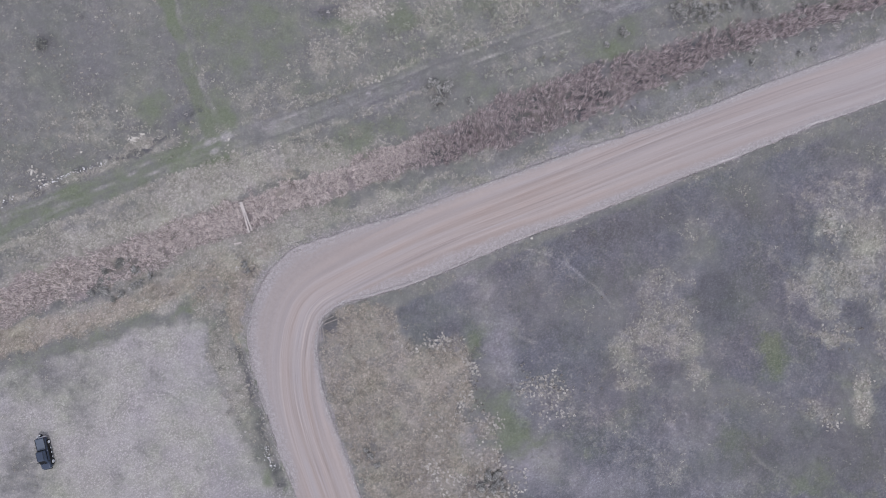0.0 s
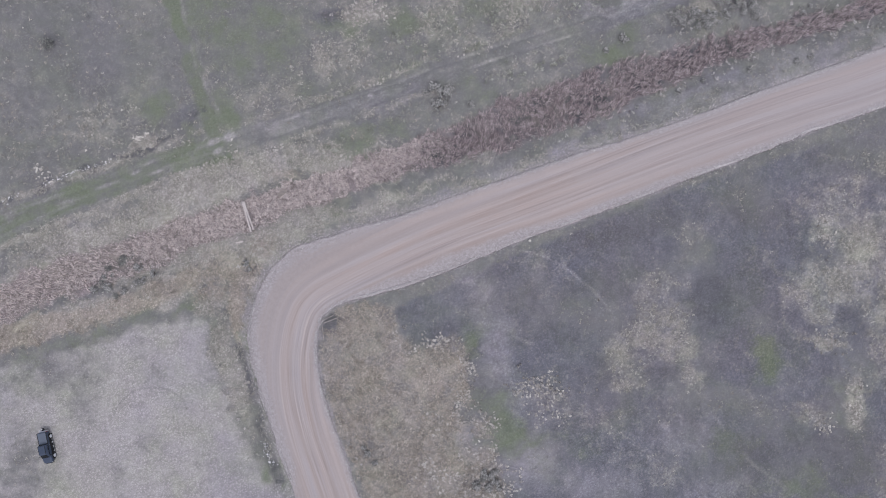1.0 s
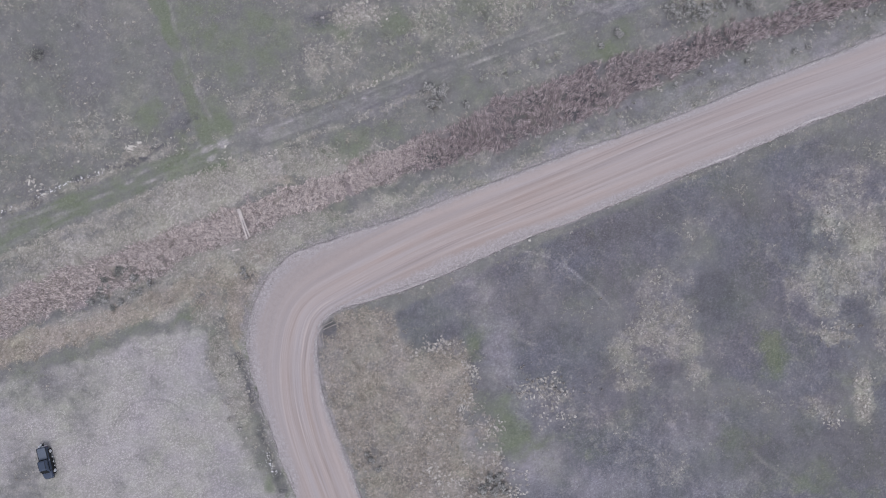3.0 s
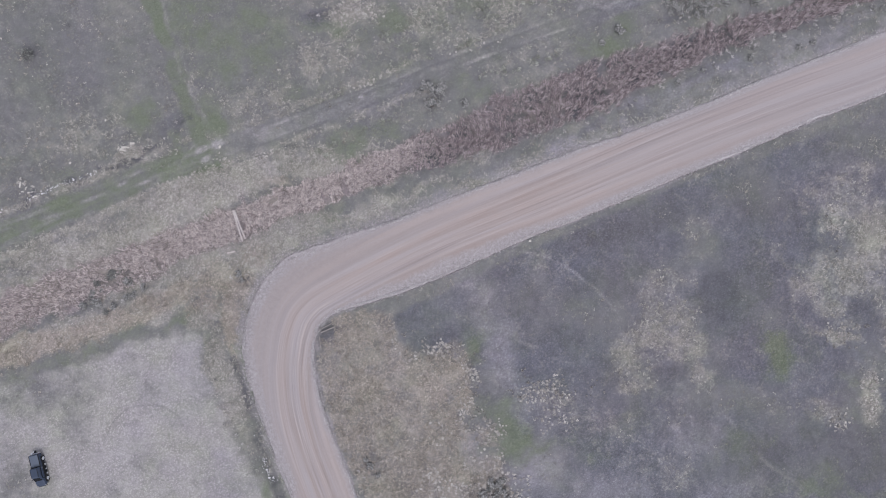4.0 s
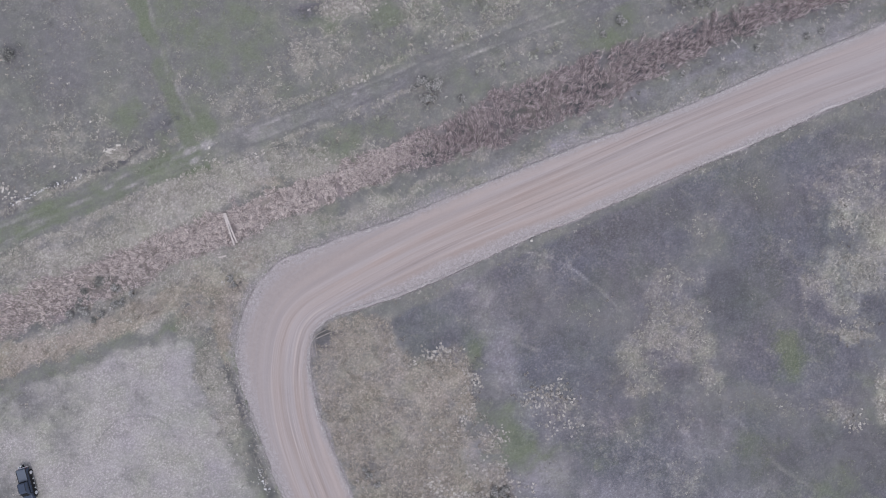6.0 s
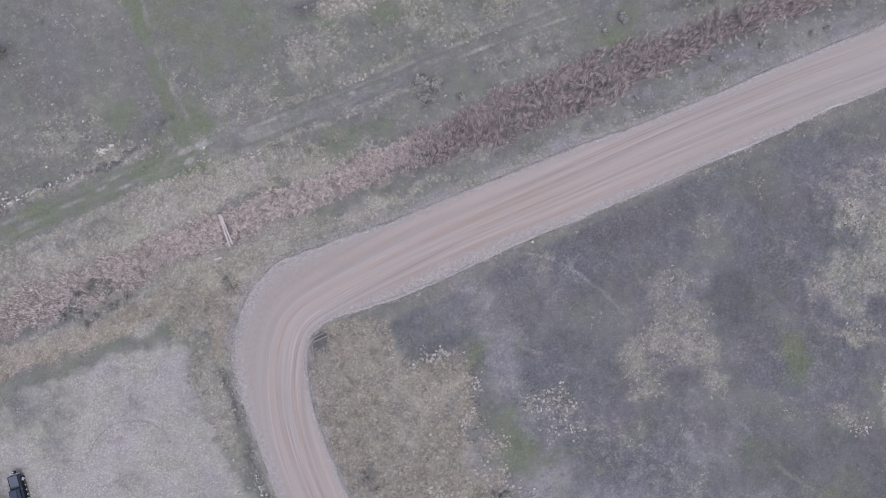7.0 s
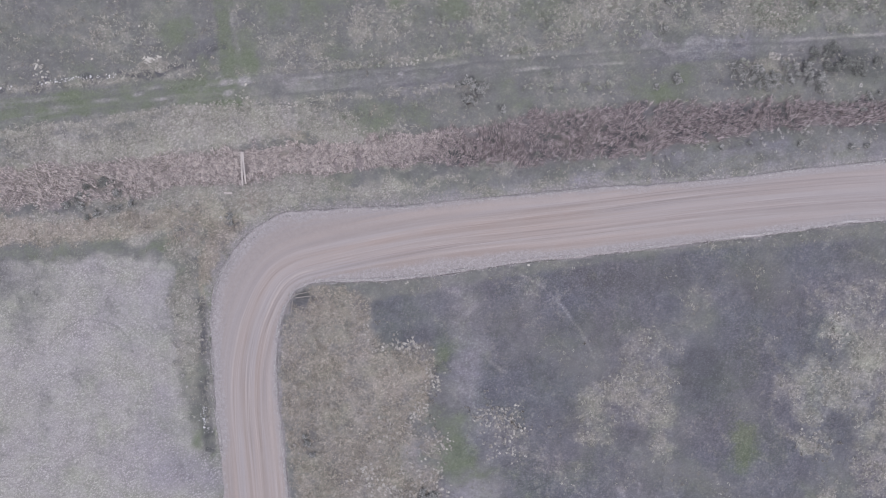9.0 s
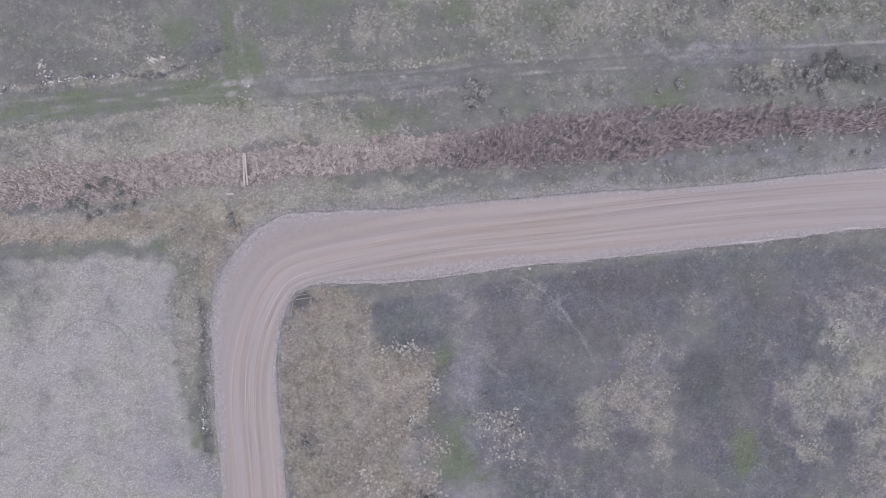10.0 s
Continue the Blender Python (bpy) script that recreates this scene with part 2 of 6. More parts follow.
GREEN_WEST = [(-16.2, -14.9, 1.9, 1.9, -2, 0.25), (4.5, -14.1, 2.2, 1.9, -2, 0.95), (7.4, -23.3, 2, 1.2, -2, 0.5), (8.8, -29.6, 2.2, 1, -2, 0.8), (10.1, -26.7, 2.4, 3.1, -2, 0.95),
              (14.7, -29.7, 4.2, 0.6, 8, 0.55), (23.1, -31.3, 2, 0.8, -2, 0.5), (31.8, -23.9, 3.1, 1.9, -2, 0.3), (45.2, -30, 2.4, 1.5, -2, 0.85), (48.2, 2.9, 2.5, 1.5, -2, 0.3),
              (48.4, 11.4, 2, 1, -2, 0.35), (49.3, -35.4, 2.5, 1.5, -2, 0.4), (50.5, -15.9, 2.2, 3.2, -2, 1.15), (53.7, -36.3, 3.2, 1.5, -2, 0.65)]
GREEN_MIDDLE = [(55.4, -27.9, 2, 1.5, -2, 0.35), (57.4, -33.7, 1.5, 2, -2, 0.6), (61.5, -23.3, 1.5, 3.4, -2, 0.4), (62.9, -36.9, 2.5, 1.2, -2, 0.85), (64.4, -37.1, 4, 1.9, 0, 0.75)]
GREEN = GREEN_WEST + GREEN_MIDDLE
GREEN_NORTH_WEST = [(-63.9, -18.9, 3.1, 1, 14, 0.4), (-56, -14.9, 4.7, 1, 14, 0.5), (-54.5, 14.1, 3.4, 0.7, 18, 0.3), (-47.4, -11.5, 4.7, 1.2, 14, 0.4), (-45.3, 21.9, 2, 1.9, -2, 0.65), (-39.2, -8.5, 2.4, 0.8, 14, 0.6),
                    (-39, 16.9, 2, 1, 24, 0.75), (-38.2, 17.6, 1.4, 1.2, -2, 0.7), (-36.6, 35.8, 2.2, 3.2, 20, 0.6), (-35, -13.1, 0.8, 2, -2, 0.3), (-34.8, 37.5, 2.5, 1.9, -2, 0.7)]
GREEN_NORTH_CENTRE = [(-33.8, 22.7, 1.5, 1.9, -2, 0.6), (-33.4, 20.4, 1.9, 2.2, 10, 0.8), (-33, 33.7, 2, 2.5, -2, 0.65), (-32.9, -20.8, 1.2, 4.2, 14, 0.35), (-32.3, 19.6, 2, 1.7, -2, 0.8), (-31.4, 33, 4.2, 4.4, -2, 0.5),
                      (-27.6, 36.3, 1.9, 2.2, -2, 0.5), (-27.2, 31.2, 2.6, 3.4, -2, 0.55), (-15.5, 35.5, 3.4, 1.5, -2, 0.5), (-12.6, 17.8, 3.2, 1.5, 14, 0.6), (-6.2, 19.8, 2.6, 1.1, 14, 0.5)]
GREEN_NORTH_MIDDLE = [(-26.9, -34.6, 0.7, 1.1, -2, 0.6), (-24.5, 33.7, 1.4, 3.4, -2, 0.3), (-20.7, 24.7, 2.2, 1.4, -2, 0.4), (-17.8, 24.2, 3.1, 1.5, -2, 0.35), (-15.4, 16.3, 2.5, 1.1, -2, 0.4),
                      (-14.9, 5.9, 2.5, 0.8, -2, 0.3), (-12.3, 33.7, 3.1, 1.7, -2, 0.25), (-12.2, 17.9, 1.5, 1.5, -2, 0.65), (-7.1, 35.9, 2.7, 1.5, -2, 0.7), (-6, 18.6, 2.2, 1.1, -2, 0.5),
                      (-5.8, 28.1, 4.2, 1.1, 16, 0.4), (-5.5, 31.9, 1.9, 1.5, -2, 0.35), (-2.9, 8.9, 4.2, 0.8, 16, 0.3), (2.4, 15.2, 3.4, 0.8, 16, 0.25)]
GREEN_NORTH_EAST = [(6.2, 25.9, 2, 1.4, -2, 0.45), (7.5, 37.7, 5.2, 3.5, 0, 0.45), (7.9, 32.6, 3.9, 0.5, 18, 0.35), (26.3, 30.6, 2.9, 2, -2, 0.85), (28.7, 34.8, 2.4, 1.7, -2, 0.65),
                    (47.4, 49, 10.4, 2.6, 15, 0.45)]
GREEN_NORTH = GREEN_NORTH_WEST + GREEN_NORTH_CENTRE + GREEN_NORTH_MIDDLE + GREEN_NORTH_EAST
BLEACHED_WEST = [(-31.5, -20.4, 0.6, 5.1, 12, 0.3), (-12.5, 37.4, 4.3, 1.6, 0, 0.9), (-5.6, -13.9, 2, 0.8, -36, 0.5), (-1, -14.6, 3.2, 0.9, 14, 0.8), (-0.4, -26.7, 2, 1.9, -2, 0.5), (0.2, -33.9, 3.9, 2.4, -2, 0.5),
                 (3.3, -20.5, 1.4, 3.7, -2, 0.9), (5.7, -36.2, 5.2, 3.9, 0, 0.6), (6.5, -26.7, 2.4, 2.4, -2, 0.5), (7.9, -31.8, 1.5, 2.4, -2, 0.7), (15.6, -21, 3.9, 1.9, -2, 0.55),
                 (17, -24.6, 3.2, 1.9, -2, 0.4), (59.6, 3.9, 1.4, 1.9, -2, 0.85)]
BLEACHED_MIDDLE = [(59.7, -25.8, 1.5, 1.5, -2, 0.4), (60, -13.5, 2.7, 1.1, -2, 0.7), (64.8, -23.1, 1.2, 3.7, -2, 0.9)]
BLEACHED = BLEACHED_WEST + BLEACHED_MIDDLE
BLEACHED_NORTH_WEST = [(-62.6, 11.4, 1.3, 0.8, -2, 0.8), (-55.3, 18.2, 2.5, 1.2, -2, 0.2), (-46.4, 16.6, 1.5, 0.9, -2, 0.9), (-40.9, 9.3, 3.4, 1.2, 18, 0.45), (-36.3, 11.9, 3.1, 0.7, 18, 0.5),
                       (-32, 14.8, 1.7, 0.8, -2, 0.35), (-29.2, 23.6, 1.4, 0.8, -2, 0.4), (-23, 16.8, 3.4, 0.4, 10, 0.5), (-18, 14.3, 3.1, 0.8, -2, 0.4), (-12.8, 37.1, 3.1, 0.8, -2, 0.7),
                       (-10.1, 26, 5.1, 0.3, 16, 0.5), (7.9, 32.3, 5.1, 0.3, 18, 0.5), (38.8, 46.2, 5.2, 1.6, 15, 0.7), (41.5, 39.3, 3, 1.2, 15, 0.9)]
BLEACHED_NORTH_MIDDLE = [(48.7, 50.6, 5.2, 1.2, 15, 0.6)]
BLEACHED_NORTH = BLEACHED_NORTH_WEST + BLEACHED_NORTH_MIDDLE
BARE_WEST = [(-53.8, -21.7, 3.4, 1.2, -2, 0.4), (-45, -13.4, 3.4, 1.1, -2, 0.6), (-44.5, -33, 2.2, 1.5, -2, 0.5), (-43.5, -25.2, 2.2, 1.7, -2, 0.6), (-40.4, -30.5, 2, 1.1, -2, 0.6),
             (-39.2, -17.2, 1.5, 2, -2, 0.9), (-38.8, -25.8, 2.4, 1.9, -2, 0.8), (-37.8, -13.6, 2, 2, -2, 0.8), (-35.6, 16.7, 1.9, 0.3, 16, 1), (-35.1, 15, 1, 0.3, 18, 0.6),
             (-32.9, 17.2, 0.7, 0.3, 14, 0.9), (-26.8, 19.7, 4.2, 0.7, 18, 0.35), (-24.5, -40.5, 6.1, 6.1, 15, 1.2), (-11.7, 23.8, 1.2, 0.3, 16, 0.8)]
BARE_MIDDLE = [(9, 9.9, 3.4, 0.5, 18, 0.25), (25.6, 37.9, 4.3, 0.9, 23, 0.4), (31.1, 40, 5.2, 1, 23, 0.5)]
BARE = BARE_WEST + BARE_MIDDLE
ASH_WEST = [(-42.7, -19.3, 5.1, 2, -2, 0.25), (-33.7, -32.6, 4.1, 3.1, -32, 0.5), (-32.9, -36.3, 3.1, 3.4, 15, 0.5), (-32.1, -31.3, 2.5, 3.4, 15, 0.35), (-29.9, -35, 2.9, 1.7, -2, 0.7), (-27.2, -39.9, 5.9, 3.4, 15, 0.85),
            (-22.2, -40.9, 3.1, 2.9, 15, 0.95), (-17, 22, 3.4, 1, 16, 0.45), (-6.7, 24.3, 5.1, 1.2, 16, 0.45), (-2.5, 13.9, 4.2, 0.9, 20, 0.5), (4.2, -28.5, 2.4, 2, -2, 0.55), (4.8, 15.8, 4.2, 0.9, 20, 0.5),
            (5.1, -8.5, 3.8, 2.5, -22, 0.5)]
ASH_CENTRE = [(8, -12.1, 3.4, 3, -42, 0.75), (9.6, -16.8, 2.4, 3.8, -12, 0.8), (10.5, 17.3, 4.2, 0.9, 20, 0.5), (12, -21.5, 1.9, 2.5, -2, 0.5), (13.5, -27.5, 3.4, 2.2, -2, 0.5), (13.8, -33, 4.1, 3.1, -2, 0.8),
              (20.5, 17.6, 4.6, 0.9, 20, 0.5), (23, -35.6, 4.7, 2.2, -2, 0.7), (24.5, 18.4, 3.4, 0.7, 18, 0.5), (28.8, 20.9, 4.6, 1.1, 20, 0.6), (36.9, 23.7, 5.4, 1.3, 20, 0.7), (45, 26.9, 5.4, 1.3, 20, 0.7),
              (53.6, 29.9, 5.4, 1.3, 20, 0.7), (62, 32.6, 5.4, 1.3, 20, 0.6)]
ASH_MIDDLE = [(-3.0, -9.9, 3.2, 2.2, 15, 0.4), (12.9, -23.2, 3.4, 3.0, 15, 0.6), (16.1, -26.5, 3.4, 2.4, 0, 0.45), (6.4, -7.6, 2.2, 3.0, 15, 0.75), (9.5, -13.6, 2.2, 4.2, 15, 0.9), (3.9, -4.0, 1.8, 2.0, 15, 0.6), (25.7, -36.2, 5.2, 3.5, 0, 0.6), (26.5, -33.8, 3.4, 2.5, -2, 0.35), (29.6, 20.8, 3.4, 0.7, 20, 0.4), (31.1, 40, 8.7, 1.2, 22, 0.5), (34.2, -29.7, 4.2, 1.4, -2, 0.4),
              (38.9, -28.6, 5.1, 2.4, -2, 0.6), (43.3, -36.1, 5.1, 2.2, -2, 0.5), (45.9, 45.2, 8.7, 1, 20, 0.5), (54.8, -19.3, 4.2, 4.2, -2, 0.3)]
ASH = ASH_WEST + ASH_CENTRE + ASH_MIDDLE
# the patches at (-18, -11) and (-17.4, -10.6) paint the timbers' shadow
DARK_WEST = [(-61.3, 31.3, 1.5, 1.1, -2, 0.6), (-53.7, -3.3, 2.2, 0.4, 8, 0.8), (-49.1, -7.7, 2, 0.8, -2, 0.5), (-49, -2.1, 3.2, 0.6, 24, 0.6), (-43.1, -4.8, 2.5, 1.5, -2, 0.4), (-34.2, -12.3, 0.8, 3.1, 10, 0.5),
             (-29.9, -2.7, 0.8, 0.5, -2, 0.7), (-18, -11, 0.8, 1.2, -2, 0.9), (-17.4, -10.6, 2.2, 0.5, 20, 0.9), (-17.4, 37.2, 2, 1.5, -2, 0.6), (-11.2, -31.5, 1.5, 1.9, -2, 0.55), (-5.6, -35.3, 1.5, 0.8, -2, 0.5)]
DARK_CENTRE = [(-5.1, -9.2, 3.4, 1.5, -2, 0.5), (-0.9, -12.7, 4.2, 2.2, -2, 0.5), (6.9, -35.4, 2.5, 1.5, -2, 0.6), (36.2, 34.9, 2.4, 1.2, 15, 0.7), (37.5, 38.2, 2.2, 1, 15, 0.6), (39.5, 36.2, 2.4, 1.2, 15, 0.7),
               (44.2, 29.2, 2.2, 0.6, 20, 0.4), (44.8, 39.9, 2.5, 1.2, 15, 0.6), (47.6, -3.8, 5.1, 3.4, -2, 0.3), (51.1, 43.1, 3.4, 2, 15, 0.75), (54.8, 42.4, 1.9, 1.4, 15, 0.6), (57, 35.2, 2.6, 1, 18, 0.7),
               (60.4, -31.3, 6.8, 4.7, -2, 0.55)]
DARK_MIDDLE = [(12.8, -8, 3.4, 2.5, -2, 0.3), (18.5, -13.2, 6.4, 2.7, -2, 0.4), (24.3, -5.8, 5.1, 2.4, -2, 0.45), (25.6, -18.1, 3.2, 1.9, -2, 0.5), (26.2, 3.5, 6.4, 2.2, 14, 0.5),
               (30.1, -10.2, 1.5, 2.4, -2, 0.5), (33.6, -19.1, 2.4, 1.4, -2, 0.55), (35.1, 5.8, 4.7, 2.4, -2, 0.55), (43.3, -7.5, 4.2, 4.2, -2, 0.75), (47.3, -30.9, 6.4, 3.1, -2, 0.5),
               (48.3, 8.4, 4.7, 2.4, -2, 0.5), (54.5, 0.2, 4.2, 2.2, -2, 0.4), (55.8, -29.9, 3.4, 3.1, -2, 0.5), (63.8, -30.1, 3.1, 3.1, -2, 0.5)]
DARK_EAST = [(64, -8.5, 2, 2.2, -2, 0.65), (65.2, -11.1, 2, 1.7, -2, 0.5)]
DARK = DARK_WEST + DARK_CENTRE + DARK_MIDDLE + DARK_EAST
WEEDS_NORTH_WEST = [(-55.7, 32.8, 11.9, 6.8, -2, 0.3), (52, -29.4, 10.2, 5.9, -2, 0.25), (-60.6, 8.2, 4.7, 0.6, 18, 0.5), (-59.9, 34.6, 5.1, 4.2, -2, 0.2), (-57.4, 1.3, 6.8, 1.1, 14, 0.45), (-55.9, -7.9, 5.1, 1, 14, 0.3), (-54.6, 3.8, 5.9, 1.1, 18, 0.5),
                    (-44.4, 4.7, 3.9, 0.9, 14, 0.6), (-39.9, 20.3, 1.5, 2.9, -36, 0.55), (-37, 35.7, 1.4, 2.5, -2, 0.3), (-33.6, 27.1, 2.4, 1.9, -2, 0.4), (-30.4, 27.9, 2.5, 3.4, -2, 0.25),
                    (-18.1, 37.4, 2.4, 1.5, -2, 0.8), (-11.5, 6.2, 4.7, 0.8, 16, 0.4), (-9.8, 19.9, 3.2, 1.1, -2, 0.4), (-4.6, 8.6, 6.4, 0.8, 16, 0.4)]
WEEDS_NORTH_MIDDLE = [(2.1, 36.4, 5.1, 2.5, -2, 0.35), (6.5, 12.5, 3.9, 0.8, 18, 0.4), (19.4, 17.1, 2.5, 0.7, 18, 0.4), (23.6, 19.2, 3.9, 0.8, 18, 0.6), (25, 31.1, 2, 0.8, -2, 0.4),
                      (30.3, 39.7, 8.7, 1.4, 21, 0.6), (32.2, 21.1, 4.7, 0.8, 18, 0.5), (36.9, 24.4, 6.4, 1.4, 20, 0.55), (45.5, 27.6, 4.7, 1, 18, 0.55)]
WEEDS_NORTH = WEEDS_NORTH_WEST + WEEDS_NORTH_MIDDLE
BRUSH_WEST = [(-63, 9.4, 5.2, 0.9, 22, 0.5), (-60.2, -7.8, 5.1, 1, 14, 0.5), (-57.5, 36.9, 2.9, 1.9, -2, 0.3), (-50.8, -5.5, 5.9, 1.2, 14, 0.7), (-50.8, -5.4, 7.8, 2.3, 16, 0.8), (-46.4, -3.2, 5.2, 1.7, 16, 0.7),
              (-43.5, -3.1, 5.1, 1.7, 16, 0.75), (-41.2, 19, 3.5, 1.4, 30, 0.6), (-32.5, -22.3, 1, 7.8, 17, 0.7), (-30.3, -2.3, 2.1, 1.2, 0, 0.7)]
BRUSH_EAST = [(-18.6, 36.8, 3.5, 1.7, 0, 0.8), (-10.8, -31.7, 1.9, 2.1, 0, 0.9), (7, -35.3, 4.3, 3, 0, 0.9), (36.2, 35.2, 2.6, 1.5, 15, 0.95), (38.7, 36.8, 5.2, 1.4, 15, 0.8), (39.5, 36.4, 2.6, 1.4, 15, 0.9),
              (44, 29.4, 2.6, 0.9, 20, 0.8), (45.6, 39.9, 4.3, 2.6, 15, 0.8), (46.7, -0.2, 0.8, 0.7, -2, 0.9), (53.2, 32.6, 3.4, 0.8, 18, 0.8), (57.5, 35.6, 3, 1.2, 18, 0.9)]
BRUSH = BRUSH_WEST + BRUSH_EAST
# where wheels have worn the grassy lane down to pale soil
WORN = [(-38.4, 15.5, 1.6, 0.36, 21, 0.4), (-35.4, 16.6, 1.4, 0.45, 20, 1.0), (-33.0, 17.4, 0.8, 0.42, 18, 0.9), (-35.1, 15.2, 1.0, 0.5, 24, 0.75),
        (-47.6, 11.9, 0.9, 0.36, 20, 0.6), (-52.2, 9.8, 2.2, 0.36, 20, 0.5), (-57.5, 7.4, 2.6, 0.34, 21, 0.45), (-38.9, 29.6, 0.35, 2.4, 14, 0.5), (-37.3, 26.0, 0.4, 2.2, 24, 0.55), (-35.4, 22.2, 0.4, 1.8, 22, 0.45), (-40.6, 36.5, 0.42, 2.4, 10, 0.4)]
BUNCH_WEST = [(-19.5, 15.2, 5.2, 1, 17, 0.5), (-14.3, 25.1, 5.2, 0.6, 19, 0.4), (-7.3, 20.7, 6.1, 0.9, 18, 0.35), (-7.3, 33.4, 5.2, 3.5, 0, 0.15), (5.7, 32, 7.8, 0.8, 19, 0.45), (6.2, 37.1, 10.2, 2.5, 15, 0.22),
              (12.7, 28.3, 7, 0.7, 18, 0.4), (15.3, 32.3, 7, 0.7, 18, 0.5), (19.6, 38.1, 4.3, 1.7, 15, 0.3)]
BUNCH_EAST = [(22.5, 36.8, 5.9, 0.8, 15, 0.3), (25.1, 43, 7.6, 1.9, 15, 0.25), (38.8, 46.2, 4.8, 1.6, 15, 1), (41, 39.4, 3.8, 1.7, 15, 1), (43.6, 44.1, 6.8, 0.7, 15, 0.4), (45.1, 44.9, 10.4, 0.7, 19, 0.4),
              (45.9, 42.1, 3.5, 0.7, 15, 0.7), (47.9, 50.3, 7.8, 1.2, 15, 0.8), (53.6, 51.3, 5.2, 1.4, 15, 0.8)]
BUNCH = BUNCH_WEST + BUNCH_EAST

# ---------------------------------------------------------------- the ground's grid
STEP = 0.3
X0, X1, Y0, Y1 = -90.0, 90.0, -62.0, 62.0


def axis(lo, hi):
    core = np.arange(lo, hi + STEP / 2, STEP)
    far = np.cumsum(STEP * 1.22 ** np.arange(1, 39))
    return np.concatenate([lo - far[::-1], core, hi + far]), len(far)


gx, pad = axis(X0, X1)
gy, _ = axis(Y0, Y1)
GX, GY = np.meshgrid(gx, gy)
wx = GX + 2.0 * fbm(GX, GY, 7.0, 3) + 1.9 * fbm(GX, GY, 2.4, 5, 4)
wy = GY + 2.0 * fbm(GX, GY, 7.0, 4) + 1.9 * fbm(GX, GY, 2.4, 6, 4)
lx, ly = GX + 0.5 * fbm(GX, GY, 2.0, 8, 2), GY + 0.5 * fbm(GX, GY, 2.0, 9, 2)

road_d, road_s = along(GX, GY, ROAD_LINE)
reed_d, _ = along(GX, GY, REED_LINE)
track_d, track_s = along(GX, GY, TRACK_LINE)
branch_d, _ = along(GX, GY, BRANCH_LINE)
ditch_d, ditch_s = along(GX, GY, DITCH_LINE)
straw_d, _ = along(GX, GY, STRAW_LINE)
eroded_d, _ = along(GX, GY, ERODED_LINE)
bend_s = float(along(np.array([-22.43, -7.81])[:1], np.array([-22.43, -7.81])[1:], ROAD_LINE)[1][0])


# the road's gravelled edges, metres from its middle, by the length run along it
EDGE_SOUTH = ((172, 179, 184, 188, 197, 206, 220, 232, 239, 244, 252, 257, 261.5, 265, 269, 283), (4.0, 4.2, 4.3, 4.7, 5.05, 5.2, 5.15, 4.95, 5.3, 5.55, 5.5, 5.1, 4.6, 4.75, 4.9, 4.85))
EDGE_NORTH = ((172, 180, 185, 191, 198, 203, 212, 216, 221, 235, 248, 253, 259, 265, 269, 274, 277, 280, 285, 293), (4.85, 4.6, 4.4, 4.3, 4.0, 4.0, 4.3, 4.7, 5.0, 5.15, 5.3, 5.7, 5.95, 6.5, 6.1, 6.2, 5.8, 5.15, 4.75, 4.65))
LEDGE = 0.85
# how far the loose grey shoulder reaches in from the edge
LOOSE_SOUTH = ((172, 190, 205, 225, 236, 245, 255, 262, 300), (0.8, 1.0, 1.4, 1.4, 1.9, 2.5, 1.7, 0.7, 0.8))
LOOSE_NORTH = ((172, 250, 260, 268, 277, 294, 298), (0.8, 0.8, 1.1, 1.7, 1.7, 1.6, 0.6))


def road_half(s, south):
    """From the road's middle to the foot of its gravel ridge."""
    return np.where(south, np.interp(s, *EDGE_SOUTH), np.interp(s, *EDGE_NORTH)) - LEDGE


half_here = road_half(road_s, road_d > 0)
rim_d = np.abs(road_d) - half_here
road_edge = rim_d - LEDGE + 0.25 * fbm(GX, GY, 3.0, 12)
off_road = smooth(rim_d, 0.5, 1.0)
wide = np.interp(GX, [-60, -30, -8, 2, 12, 26, 36, 45, 56, 70], [3.0, 2.6, 2.0, 2.9, 3.8, 3.4, 2.6, 1.8, 1.5, 1.6])
reed_d = reed_d - np.interp(GX, [30, 44, 60], [0.0, 0.6, 0.8])

cover = {}
tan_field = smooth(inside((wx + lx) / 2, (wy + ly) / 2, CAR_FIELD), -0.9, 1.2)
weeds = smooth(inside(lx, ly, WEEDS), -0.8, 0.8)
scrub = smooth(inside((wx + lx) / 2, (wy + ly) / 2, SCRUB), -0.9, 0.8)
ditch = smooth(-np.abs(ditch_d + 0.7 * fbm(GX, GY, 1.5, 21)), -1.05 - 0.5 * smooth(ditch_s, 6, 16), -0.25) * (0.8 + 0.8 * fbm(GX, GY, 1.2, 22))
cover["weeds"] = np.maximum(weeds * (0.78 + 0.7 * fbm(GX, GY, 8, 31)), blobs(wx, wy, WEEDS_NORTH))
cover["dry"] = np.clip(np.maximum(np.interp(GX, [48, 58], [0.58, 0.85]) * blobs(wx, wy, DRY_FIELD, 0.7, 1.08), np.maximum(1.1 * blobs(wx, wy, DRY_NORTH, 0.7, 1.35), 2.6 * blobs(wx, wy, DRY_VERGE, 0.8, 1.1) * (1 + 0.9 * fbm(GX, GY, 3, 36)))) + 0.25 * fbm(GX, GY, 5, 33), 0, 1)
verge = smooth(-road_edge, -3.0, -0.1) * (1 - 0.65 * smooth(GX, 16, 30)) * np.where(road_d < 0, 0.55, 0.0) * smooth(GX, -45, -20)
cover["dry"] = np.maximum(cover["dry"], verge * (1 + 0.8 * fbm(GX, GY, 4, 34)))
